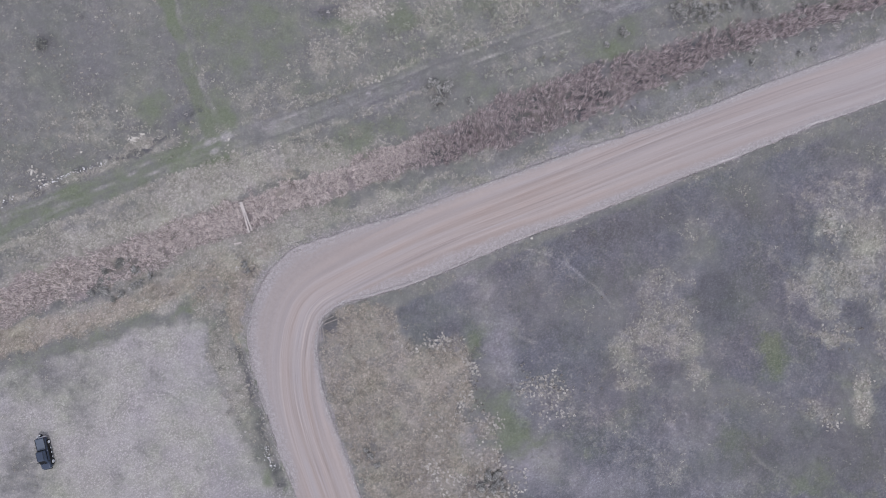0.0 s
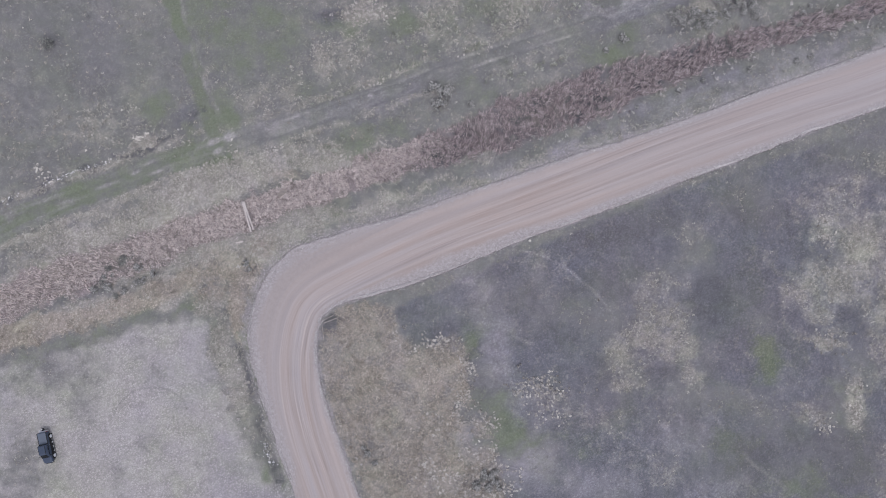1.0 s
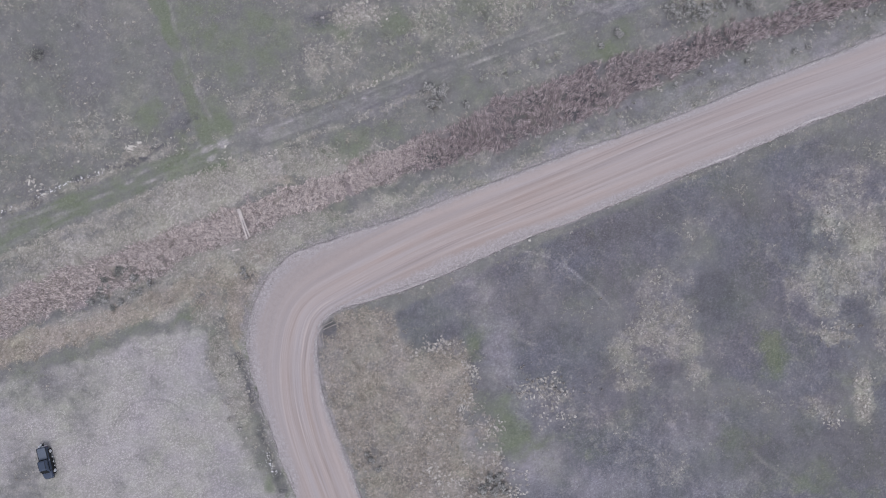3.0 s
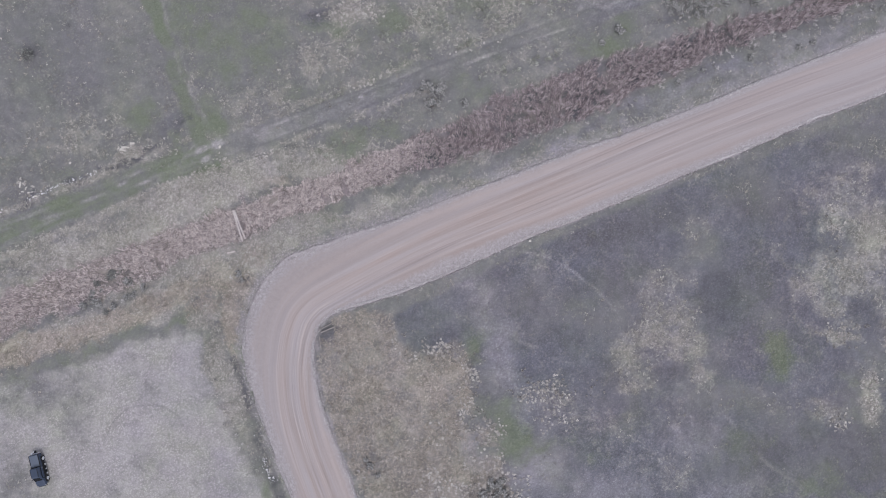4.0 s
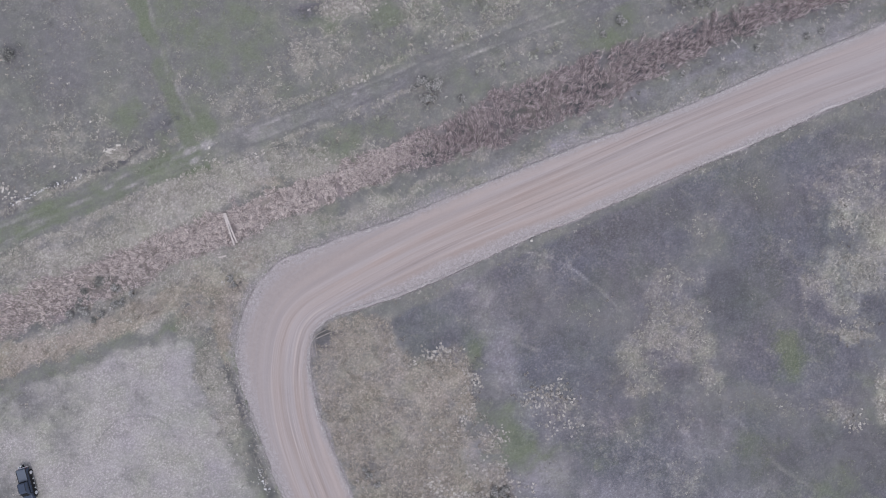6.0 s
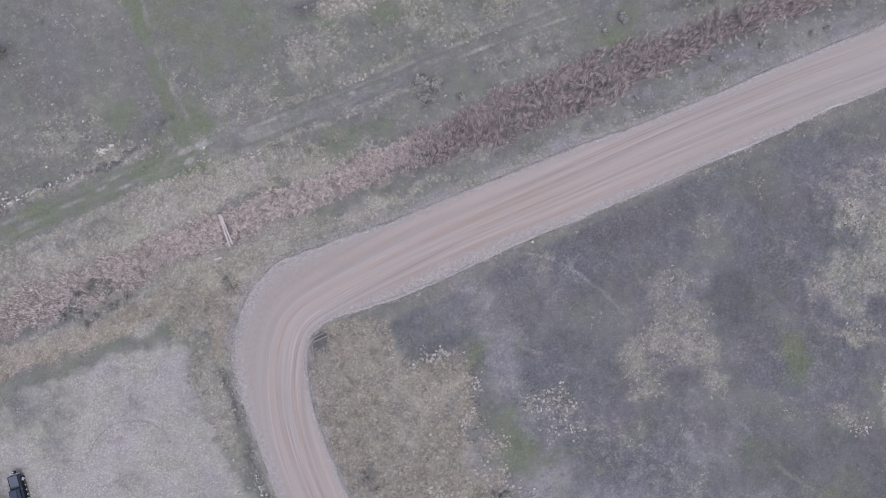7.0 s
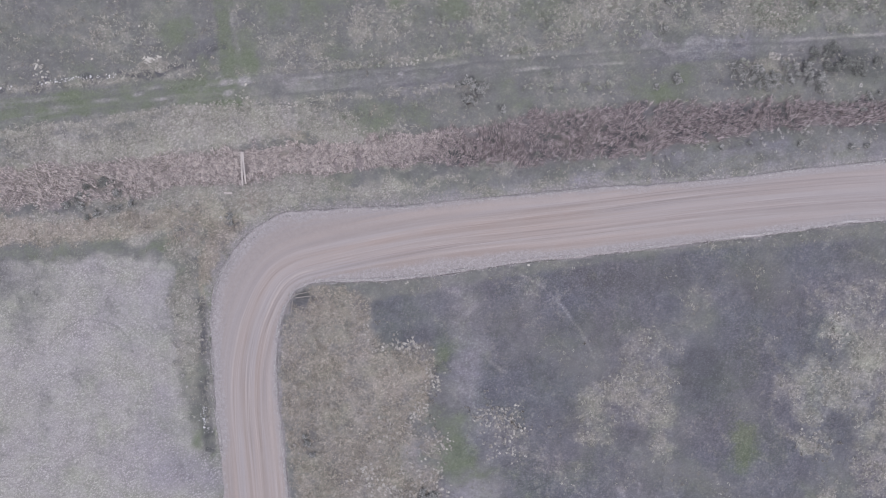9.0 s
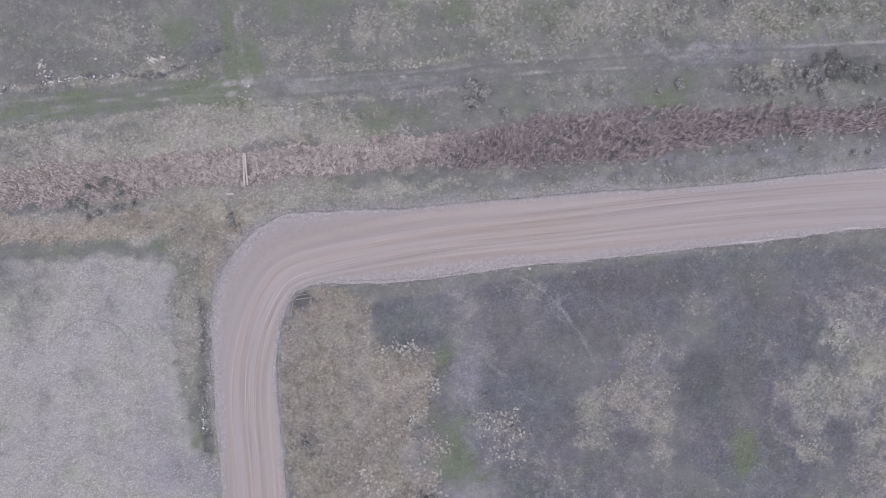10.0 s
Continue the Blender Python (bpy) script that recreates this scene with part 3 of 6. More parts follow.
cover["ochre"] = np.maximum(blobs((wx + 2 * GX) / 3, (wy + 2 * GY) / 3, OCHRE) * np.where(scrub > 0.05, 0.9 * scrub, 1.0), np.maximum(0.56 * scrub, 0.95 * smooth(-np.abs(straw_d + 1.5 * fbm(GX, GY, 3, 35)), -3.0, -0.9)))
rut = lambda d, gauge: np.maximum(smooth(-np.abs(d - gauge), -0.42, -0.1), smooth(-np.abs(d + gauge), -0.42, -0.1))
ruts = np.maximum(rut(track_d + 0.3 * fbm(GX, GY, 6, 41), 0.9) * (np.interp(GX, [-36, -28, -14, -6], [0.12, 0.06, 0.1, 0.34]) + 1.0 * fbm(GX, GY, 3, 42)), 0.36 * smooth(-np.abs(branch_d - 0.6 + 1.2 * fbm(GX, GY, 6, 50)), -0.6, -0.1) * (0.7 + 1.2 * fbm(GX, GY, 3, 50)))
trod = np.maximum.reduce([smooth(-np.abs(along(GX + 0.6 * fbm(GX, GY, 3, 39), GY, p)[0]), -0.5, -0.1) for p in PATHS]) * (0.34 + 0.4 * fbm(GX, GY, 3, 40))
grey_lane = smooth(-np.abs(track_d + 0.5 * fbm(GX, GY, 5, 44)), -1.75, -1.2) * np.interp(GX, [-36, -28, -9, 0, 22, 28, 36, 43], [0, 0.55, 0.5, 0.12, 0.12, 0.6, 0.6, 0.1])
cover["weeds"] = np.maximum(cover["weeds"], grey_lane * np.interp(GX, [-12, 0], [0.5, 1.25]) * (0.9 + 0.6 * fbm(GX, GY, 4, 43)))
cover["bare"] = np.maximum(np.maximum(blobs(wx, wy, BARE), tan_field * (0.86 - 0.28 * smooth(-GX, 48, 64) - 0.08 * smooth(GY, -26, -14) + 0.6 * fbm(GX, GY, 5, 45) + 0.25 * fbm(GX, GY, 1.3, 45))), np.maximum.reduce([ruts, np.interp(GX, [-12, 0], [0.3, 0.5]) * grey_lane, trod]))
drawn = fbm(track_s * 0.09, track_d * 1.5, 1.0, 62, 3)
lane_west = smooth(-np.abs(track_d + 0.6 * fbm(GX, GY, 4, 46)), -2.6, -1.3) * smooth(-GX, 27, 36)
lane_green = 1.1 * lane_west * np.clip(0.9 + 0.8 * drawn, 0.3, 1.1)
edging = rut(track_d + 0.3 * fbm(GX, GY, 6, 41), 1.3) * smooth(GX, -34, -26) * smooth(-GX, -8, 6) * (0.7 + 1.0 * fbm(GX, GY, 2.5, 70))
lines = lane_west * smooth(drawn, 0.16, 0.32) * 0.4
worn = np.maximum(lines, blobs((wx + 3 * GX) / 4, (wy + 3 * GY) / 4, WORN, 0.6, 1.0))
fringe = smooth(-np.abs(np.abs(track_d + 0.7 * fbm(GX, GY, 3, 66)) - np.interp(GX, [-38, -28], [3.0, 2.2])), -1.0, -0.2) * np.interp(GX, [-38, -30, -4, 4], [1, 0.7, 0.7, 0]) * (0.55 + 0.9 * fbm(GX, GY, 1.6, 67))
cover["dry"] = np.maximum(cover["dry"], fringe)
cover["bare"] = np.maximum(cover["bare"], worn)
branch_green = (1.4 + 1.1 * fbm(GX, GY, 3, 68)) * smooth(-np.abs(branch_d + 0.9 + 0.9 * fbm(GX, GY, 4, 47)), -1.8, -0.5)
cover["green"] = np.clip(np.maximum.reduce([0.9 * blobs(wx, wy, GREEN, 0.8, 1.3), 1.2 * blobs(wx, wy, GREEN_NORTH, 0.8, 1.3), lane_green * (1 - 0.7 * np.maximum(ruts, worn)), branch_green * (1 - 0.6 * ruts), 0.7 * smooth(-np.abs(ditch_d - 1.6), -1.6, -0.4)]) * (0.85 + 0.9 * fbm(GX, GY, 2.4, 49)) + 0.2 * fbm(GX, GY, 4, 48), 0, 1)
cover["green"] *= 1 - 0.35 * tan_field * smooth(GX, -66, -60)
lane = smooth(-np.abs(track_d + 0.4 * fbm(GX, GY, 5, 44)), -2.3, -1.3) * smooth(GX, -37, -28)
for key in ("dry", "green", "ochre"):
    cover[key] = cover[key] * (1 - 0.75 * lane)
reed_mask = smooth(-np.abs(reed_d + 1.1 * fbm(GX, GY, 4, 51) + 1.1 * fbm(GX, GY, 1.2, 52)) / wide, -1.25, -0.75)
cover["reed"] = reed_mask
arc = smooth(-np.abs(np.hypot(GX - TURN_X, GY - TURN_Y) - 6.2 + 0.4 * fbm(GX, GY, 3, 57)), -0.3, -0.05) * smooth(GY, TURN_Y - 1, TURN_Y + 3) * 0.38
# along the eroded line the same dark stands for its shadow band
# dark cover paints shade beneath the tall reeds and in their hollow
cover["dark"] = np.clip(np.maximum.reduce([0.95 * blobs(wx, wy, DARK, 0.8, 1.15), ditch, arc, 0.45 * edging, 0.3 * rut(track_d + 0.3 * fbm(GX, GY, 6, 41), 0.7) * smooth(GX, -26, -12), 0.8 * reed_mask * smooth(GX, -15, 0) * (0.85 + 0.7 * fbm(GX, GY, 3, 60)), smooth(-np.abs(eroded_d + 1.6 * fbm(GX, GY, 1.8, 58)), -1.2, -0.1) * np.clip(0.42 + 1.3 * fbm(GX, GY, 2.4, 56) + 0.9 * fbm(GX, GY, 0.8, 69), 0, 0.95), 0.8 * smooth(-np.hypot((GX - 11.4) / 1.4, GY - 20.6), -1.5, -0.3)]), 0, 1)
dusty = smooth(-rim_d, -5.0, -1.5) * (road_d < 0) * smooth(GX, -16, -4) * (0.5 + 0.8 * fbm(GX, GY, 2.5, 63))
cover["ash"] = np.clip(np.maximum(np.maximum(dusty, 0.82 * blobs(wx, wy, ASH, 0.9, 1.2)), np.interp(GX, [-12, 0, 20], [0.5, 0.6, 0.15]) * grey_lane) + 0.2 * fbm(GX, GY, 3, 59) - 0.05, 0, 1)
for key in ("green", "ash", "dark", "weeds"):
    cover[key] = cover[key] * (1 - 0.85 * np.clip(worn, 0, 1))
# loose gravel spills past the ridge, far outside the bend and hardly elsewhere
bend = smooth(-np.hypot(GX + 28, GY + 14), -26, -14)
spill = np.where(road_d < 0, 0.95 + 0.4 * bend, 0.3 + 0.4 * smooth(-GX, 12, 18))
drive = blobs(GX, GY, [[-24.0, -41.0, 4.6, 4.6, 0, 1.0]])
cover["gravel"] = (1 - 0.85 * drive) * smooth(-road_edge / spill, -1.6, 0.2) * (0.75 + 1.1 * fbm(GX, GY, 1.2, 55))

relief = 0.35 * fbm(GX, GY, 22, 61) * smooth(np.abs(road_d), 6, 14) + 0.10 * fbm(GX, GY, 1.1, 62) * off_road * (1 - 0.6 * tan_field)
relief += -0.9 * np.exp(-(reed_d / 3.0) ** 2) - 0.55 * np.exp(-(ditch_d / 1.1) ** 2)
relief += -0.10 * np.maximum(rut(track_d, 0.85), 0)
relief = relief * smooth(rim_d, 0.7, 1.8) - 0.25 * (1 - off_road)
relief *= smooth(-np.maximum(np.abs(GX), np.abs(GY)), -220, -100)


def sample(grid, x, y):
    """A value of the ground's grid at places within its fine part."""
    i = np.clip((np.asarray(x) - X0) / STEP, 0, len(gx) - 2 * pad - 1.001)
    j = np.clip((np.asarray(y) - Y0) / STEP, 0, len(gy) - 2 * pad - 1.001)
    a, b = i.astype(int), j.astype(int)
    u, v = i - a, j - b
    a, b = a + pad, b + pad
    return (grid[b, a] * (1 - u) + grid[b, a + 1] * u) * (1 - v) + (grid[b + 1, a] * (1 - u) + grid[b + 1, a + 1] * u) * v


def height(x, y):
    return float(sample(relief, x, y))


# ---------------------------------------------------------------- materials
class Shader:
    """A node material in the making: short calls for the nodes used below."""

    def __init__(self, name, rough=0.9, metal=0.0):
        self.mat = bpy.data.materials.new(name)
        self.mat.use_nodes = True
        self.nodes, self.links = self.mat.node_tree.nodes, self.mat.node_tree.links
        self.bsdf = self.nodes["Principled BSDF"]
        self.bsdf.inputs["Roughness"].default_value = rough
        self.bsdf.inputs["Metallic"].default_value = metal
        self.bsdf.inputs["Specular IOR Level"].default_value = 0.25

    def put(self, socket, value):
        if isinstance(value, bpy.types.NodeSocket):
            self.links.new(value, socket)
        else:
            socket.default_value = value

    def coords(self, kind="Object", scale=(1, 1, 1), turn=0.0):
        c = self.nodes.new("ShaderNodeTexCoord")
        m = self.nodes.new("ShaderNodeMapping")
        m.inputs["Scale"].default_value = scale
        m.inputs["Rotation"].default_value = (0, 0, turn)
        self.links.new(c.outputs[kind], m.inputs[0])
        return m.outputs[0]

    def noise(self, vector, scale, detail=3.0, rough=0.55, distort=0.0):
        n = self.nodes.new("ShaderNodeTexNoise")
        self.links.new(vector, n.inputs["Vector"])
        n.inputs["Scale"].default_value, n.inputs["Detail"].default_value = scale, detail
        n.inputs["Roughness"].default_value, n.inputs["Distortion"].default_value = rough, distort
        return n.outputs[0]

    def cells(self, vector, scale, out="Color"):
        n = self.nodes.new("ShaderNodeTexVoronoi")
        self.links.new(vector, n.inputs["Vector"])
        n.inputs["Scale"].default_value = scale
        return n.outputs[out]

    def field(self, name):
        n = self.nodes.new("ShaderNodeAttribute")
        n.attribute_name = name
        return n.outputs["Fac"]

    def math(self, op, a, b=0.0, c=0.0):
        n = self.nodes.new("ShaderNodeMath")
        n.operation = op
        for s, v in zip(n.inputs, (a, b, c)):
            self.put(s, v)
        return n.outputs[0]

    def span(self, value, lo, hi, out_lo=0.0, out_hi=1.0):
        n = self.nodes.new("ShaderNodeMapRange")
        n.interpolation_type = "SMOOTHSTEP"
        for s, v in zip(n.inputs, (value, lo, hi, out_lo, out_hi)):
            self.put(s, v)
        return n.outputs[0]

    def mix(self, fac, a, b, blend="MIX"):
        n = self.nodes.new("ShaderNodeMix")
        n.data_type, n.blend_type = "RGBA", blend
        self.put(n.inputs[0], fac), self.put(n.inputs[6], a), self.put(n.inputs[7], b)
        return n.outputs[2]

    def ramp(self, value, stops):
        n = self.nodes.new("ShaderNodeValToRGB")
        while len(n.color_ramp.elements) < len(stops):
            n.color_ramp.elements.new(0.5)
        for e, (at, colour) in zip(n.color_ramp.elements, stops):
            e.position, e.color = at, colour
        self.put(n.inputs[0], value)
        return n.outputs[0]

    def island(self):
        return self.nodes.new("ShaderNodeNewGeometry").outputs["Random Per Island"]

    def bump(self, value, strength, distance):
        n = self.nodes.new("ShaderNodeBump")
        n.inputs["Strength"].default_value, n.inputs["Distance"].default_value = strength, distance
        self.links.new(value, n.inputs["Height"])
        self.links.new(n.outputs[0], self.bsdf.inputs["Normal"])

    def done(self, colour):
        self.put(self.bsdf.inputs["Base Color"], colour)
        return self.mat


def ground_material():
    s = Shader("prairie_soil_and_short_grass", 0.95)
    p = s.coords("Object")
    broad, mid, fine = s.noise(p, 0.09, 4), s.noise(p, 0.55, 5, 0.65), s.noise(p, 2.6, 5, 0.7)
    grit = s.noise(p, 5.5, 4, 0.75)
    speck = s.math("ADD", s.math("MULTIPLY", fine, 0.45), s.math("MULTIPLY", grit, 0.55))
    colour = s.ramp(s.math("ADD", s.math("MULTIPLY", broad, 0.5), s.math("MULTIPLY", mid, 0.5)),
                    [(0.36, lin(113, 112, 112)), (0.5, lin(123, 122, 121)), (0.62, lin(134, 132, 128))])
    layers = [("weeds", [(0.34, lin(97, 97, 103)), (0.5, lin(109, 108, 115)), (0.66, lin(124, 122, 129))], 0.7),
              ("dry", [(0.36, lin(141, 137, 132)), (0.5, lin(164, 159, 153)), (0.64, lin(184, 179, 172))], 0.9),
              ("ochre", [(0.36, lin(140, 132, 125)), (0.5, lin(164, 155, 146)), (0.64, lin(185, 175, 166))], 0.9),
              ("bare", [(0.36, lin(151, 147, 146)), (0.5, lin(168, 163, 162)), (0.64, lin(185, 180, 178))], 0.6),
              ("ash", [(0.36, lin(136, 132, 137)), (0.5, lin(148, 144, 149)), (0.64, lin(160, 156, 160))], 0.5)]
    layers += [("green", [(0.36, lin(104, 110, 96)), (0.5, lin(115, 120, 106)), (0.64, lin(126, 130, 116))], 0.8),
               ("reed", [(0.36, lin(124, 116, 116)), (0.5, lin(150, 140, 139)), (0.64, lin(172, 162, 160))], 0.5),
               ("dark", [(0.36, lin(84, 83, 87)), (0.5, lin(96, 95, 99)), (0.64, lin(112, 110, 113))], 0.7),
               ("gravel", [(0.36, lin(128, 123, 124)), (0.5, lin(150, 145, 146)), (0.64, lin(174, 168, 169))], 0.5)]
    for name, stops, rag in layers:
        edge = s.math("ADD", s.field(name), s.math("MULTIPLY", s.math("SUBTRACT", s.math("ADD", s.math("MULTIPLY", mid, 0.65), s.math("MULTIPLY", fine, 0.35)), 0.5), rag * 2.2))
        colour = s.mix(s.span(edge, 0.02, 0.98), colour, s.ramp(speck, stops))
    # tussocks a hand or two across, lit tops and shaded gaps painted in
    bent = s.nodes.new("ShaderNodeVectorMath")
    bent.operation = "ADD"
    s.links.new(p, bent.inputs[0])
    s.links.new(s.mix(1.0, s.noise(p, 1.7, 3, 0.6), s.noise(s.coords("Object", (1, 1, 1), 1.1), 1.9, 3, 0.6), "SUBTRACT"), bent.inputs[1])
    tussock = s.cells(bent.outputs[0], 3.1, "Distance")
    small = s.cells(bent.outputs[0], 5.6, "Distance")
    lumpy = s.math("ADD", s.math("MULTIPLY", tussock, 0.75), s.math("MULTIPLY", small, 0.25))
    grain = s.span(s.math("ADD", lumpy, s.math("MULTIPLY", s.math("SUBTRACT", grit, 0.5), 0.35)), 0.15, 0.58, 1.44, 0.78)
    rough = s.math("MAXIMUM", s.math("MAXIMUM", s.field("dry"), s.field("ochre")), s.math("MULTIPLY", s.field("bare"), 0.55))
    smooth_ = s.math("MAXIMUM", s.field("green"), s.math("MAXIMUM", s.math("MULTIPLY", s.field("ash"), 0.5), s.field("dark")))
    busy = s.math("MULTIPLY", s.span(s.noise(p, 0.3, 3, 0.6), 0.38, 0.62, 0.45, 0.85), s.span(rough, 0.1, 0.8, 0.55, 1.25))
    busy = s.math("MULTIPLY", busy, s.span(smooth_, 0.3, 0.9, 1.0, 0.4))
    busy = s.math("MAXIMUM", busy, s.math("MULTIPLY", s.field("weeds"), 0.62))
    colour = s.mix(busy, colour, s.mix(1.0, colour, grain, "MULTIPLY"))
    drift = s.ramp(s.noise(p, 0.16, 4, 0.6, 0.4), [(0.36, (0.97, 1.0, 0.93, 1)), (0.5, (1, 1, 1, 1)), (0.64, (1.0, 0.985, 1.02, 1))])
    colour = s.mix(1.0, colour, drift, "MULTIPLY")
    mottle = s.span(s.noise(s.coords("Object", (1, 0.7, 1), 0.5), 0.5, 5, 0.68, 0.6), 0.36, 0.64, 0.91, 1.10)
    colour = s.mix(s.span(s.field("weeds"), 0.2, 0.7), colour, s.mix(1.0, colour, mottle, "MULTIPLY"))
    # slow drifts of hue: olive to lavender on the stubble, brown to blue-grey on the weeds
    slow = s.noise(s.coords("Object", (1, 1, 1), 0.7), 0.065, 3, 0.55, 0.5)
    hue = s.ramp(slow, [(0.38, (0.985, 1.0, 0.955, 1)), (0.5, (1, 1, 1, 1)), (0.62, (0.985, 0.985, 1.015, 1))])
    colour = s.mix(s.span(s.field("bare"), 0.2, 0.7), colour, s.mix(1.0, colour, hue, "MULTIPLY"))
    hue = s.ramp(slow, [(0.4, (1.02, 0.995, 0.99, 1)), (0.5, (1, 1, 1, 1)), (0.6, (0.98, 1.0, 1.01, 1))])
    colour = s.mix(s.span(s.field("weeds"), 0.3, 0.7), colour, s.mix(1.0, colour, hue, "MULTIPLY"))
    patchy = s.span(s.noise(p, 0.8, 4, 0.65), 0.3, 0.7, 0.95, 1.05)
    colour = s.mix(1.0, colour, patchy, "MULTIPLY")
    s.bump(s.math("SUBTRACT", s.math("MULTIPLY", speck, 0.5), s.math("MULTIPLY", lumpy, busy)), 0.7, 0.16)
    return s.done(colour)


def road_material():
    s = Shader("packed_gravel_road", 0.93)
    u = s.nodes.new("ShaderNodeUVMap").outputs[0]

    def stretched(sx, sy):
        m = s.nodes.new("ShaderNodeMapping")
        m.inputs["Scale"].default_value = (sx, sy, 1)
        s.links.new(u, m.inputs[0])
        return m.outputs[0]

    p = s.coords("Object")
    sep = s.nodes.new("ShaderNodeSeparateXYZ")
    s.links.new(u, sep.inputs[0])
    across = sep.outputs[1]

    def skewed(sx, sy, degrees):
        tilt = s.nodes.new("ShaderNodeMapping")
        tilt.inputs["Rotation"].default_value = (0, 0, radians(degrees))
        s.links.new(u, tilt.inputs[0])
        m = s.nodes.new("ShaderNodeMapping")
        m.inputs["Scale"].default_value = (sx, sy, 1)
        s.links.new(tilt.outputs[0], m.inputs[0])
        return m.outputs[0]

    tint = s.noise(stretched(0.02, 0.42), 1.0, 3, 0.6, 0.35)
    broad = s.noise(stretched(0.016, 0.9), 1.0, 3, 0.6, 0.4)
    streaks = s.noise(stretched(0.022, 2.5), 1.0, 4, 0.7, 0.25)
    scuffs = s.noise(skewed(0.045, 5.2, -1.0), 1.0, 3, 0.6, 0.2)
    stray = s.noise(skewed(0.035, 3.6, 2.0), 1.0, 3, 0.65, 0.25)
    blots, grit, fine = s.noise(p, 0.22, 3), s.noise(p, 7.0, 4, 0.75), s.noise(p, 2.2, 4, 0.65)
    calm = s.math("SUBTRACT", 1.0, s.math("MULTIPLY", s.field("loose"), 0.7))
    # three worn lanes with fading stretches between
    worn = s.math("MAXIMUM", s.span(s.math("ABSOLUTE", s.math("SUBTRACT", across, 0.9)), 0.6, 2.2, 1.0, 0.0),
                  s.span(s.math("ABSOLUTE", s.math("ADD", across, 1.7)), 0.4, 1.5, 0.8, 0.0))
    fade = s.span(s.noise(stretched(0.03, 0.35), 1.0, 3, 0.6, 0.3), 0.36, 0.62, 0.25, 1.0)
    belt = s.math("MULTIPLY", s.math("MULTIPLY", s.math("MAXIMUM", worn, 0.35), fade), calm)
    base = s.ramp(tint, [(0.36, lin(165, 150, 145)), (0.5, lin(164, 152, 149)), (0.64, lin(163, 155, 156))])
    base = s.mix(calm, base, s.mix(1.0, base, s.span(broad, 0.36, 0.64, 0.9, 1.1), "MULTIPLY"))
    colour = s.mix(s.math("MULTIPLY", belt, s.span(streaks, 0.52, 0.66, 0, 0.8)), base, lin(186, 173, 169))
    colour = s.mix(s.math("MULTIPLY", belt, s.span(streaks, 0.47, 0.33, 0, 0.75)), colour, lin(138, 125, 123))
    colour = s.mix(s.math("MULTIPLY", belt, s.span(scuffs, 0.55, 0.7, 0, 0.6)), colour, lin(188, 177, 174))
    colour = s.mix(s.math("MULTIPLY", belt, s.span(scuffs, 0.45, 0.34, 0, 0.45)), colour, lin(144, 132, 131))
    colour = s.mix(s.math("MULTIPLY", belt, s.span(stray, 0.56, 0.68, 0, 0.7)), colour, lin(186, 176, 172))
    # dark wheel lines where the road runs straight
    thin = s.noise(stretched(0.012, 3.0), 1.0, 3, 0.6, 0.15)
    colour = s.mix(s.math("MULTIPLY", s.math("MULTIPLY", calm, s.span(sep.outputs[0], 250, 205)), s.span(thin, 0.46, 0.36, 0, 0.6)), colour, lin(136, 124, 123))
    colour = s.mix(s.span(blots, 0.42, 0.66, 0, 0.35), colour, lin(164, 154, 152))
    colour = s.mix(s.math("MULTIPLY", s.field("loose"), 0.6), colour, s.ramp(fine, [(0.4, lin(150, 142, 142)), (0.6, lin(159, 151, 150))]))
    # greyer gravel further along
    colour = s.mix(s.span(sep.outputs[0], 235, 175, 0, 0.45), colour, lin(163, 156, 158))
    # unused shoulders stay grey and loose, with a pale ridge and, outside, painted cut-bank shade
    pebbly = s.math("ADD", s.math("MULTIPLY", grit, 0.65), s.math("MULTIPLY", fine, 0.35))
    rough = s.math("MULTIPLY", s.math("SUBTRACT", fine, 0.5), 0.9)
    lines = s.math("ADD", s.math("MULTIPLY", rough, 0.6), s.math("MULTIPLY", s.math("SUBTRACT", streaks, 0.5), 1.4))
    colour = s.mix(s.span(s.math("ADD", s.field("shoulder"), lines), 0.1, 1.15, 0, 0.75), colour,
                   s.ramp(pebbly, [(0.36, lin(132, 127, 129)), (0.5, lin(159, 153, 155)), (0.64, lin(188, 182, 184))]))
    colour = s.mix(s.span(s.math("ADD", s.field("ridge"), s.math("MULTIPLY", s.math("SUBTRACT", grit, 0.5), 1.2)), 0.45, 0.8, 0, 0.7), colour, lin(196, 190, 191))
    # bank soil darkened to paint the shade under the ridge
    colour = s.mix(s.span(s.math("ADD", s.field("soil_shade"), s.math("MULTIPLY", rough, 1.9)), 0.25, 0.85, 0, 0.85), colour, lin(84, 80, 82))
    colour = s.mix(1.0, colour, s.span(grit, 0.25, 0.75, 0.93, 1.07), "MULTIPLY")
    s.bump(s.math("ADD", s.math("MULTIPLY", streaks, 0.7), s.math("MULTIPLY", grit, 0.3)), 0.4, 0.05)
    return s.done(colour)


def blade_material(name, stops, patch=0.25, drift=0.25):
    """Dead or living stalks: a colour of its own for each tuft, drifting from place to place."""
    s = Shader(name, 0.85)
    p = s.coords("Object")
    v = s.math("ADD", s.math("MULTIPLY", s.island(), 1 - drift), s.math("MULTIPLY", s.noise(p, patch, 2), drift))
    return s.done(s.ramp(v, stops))


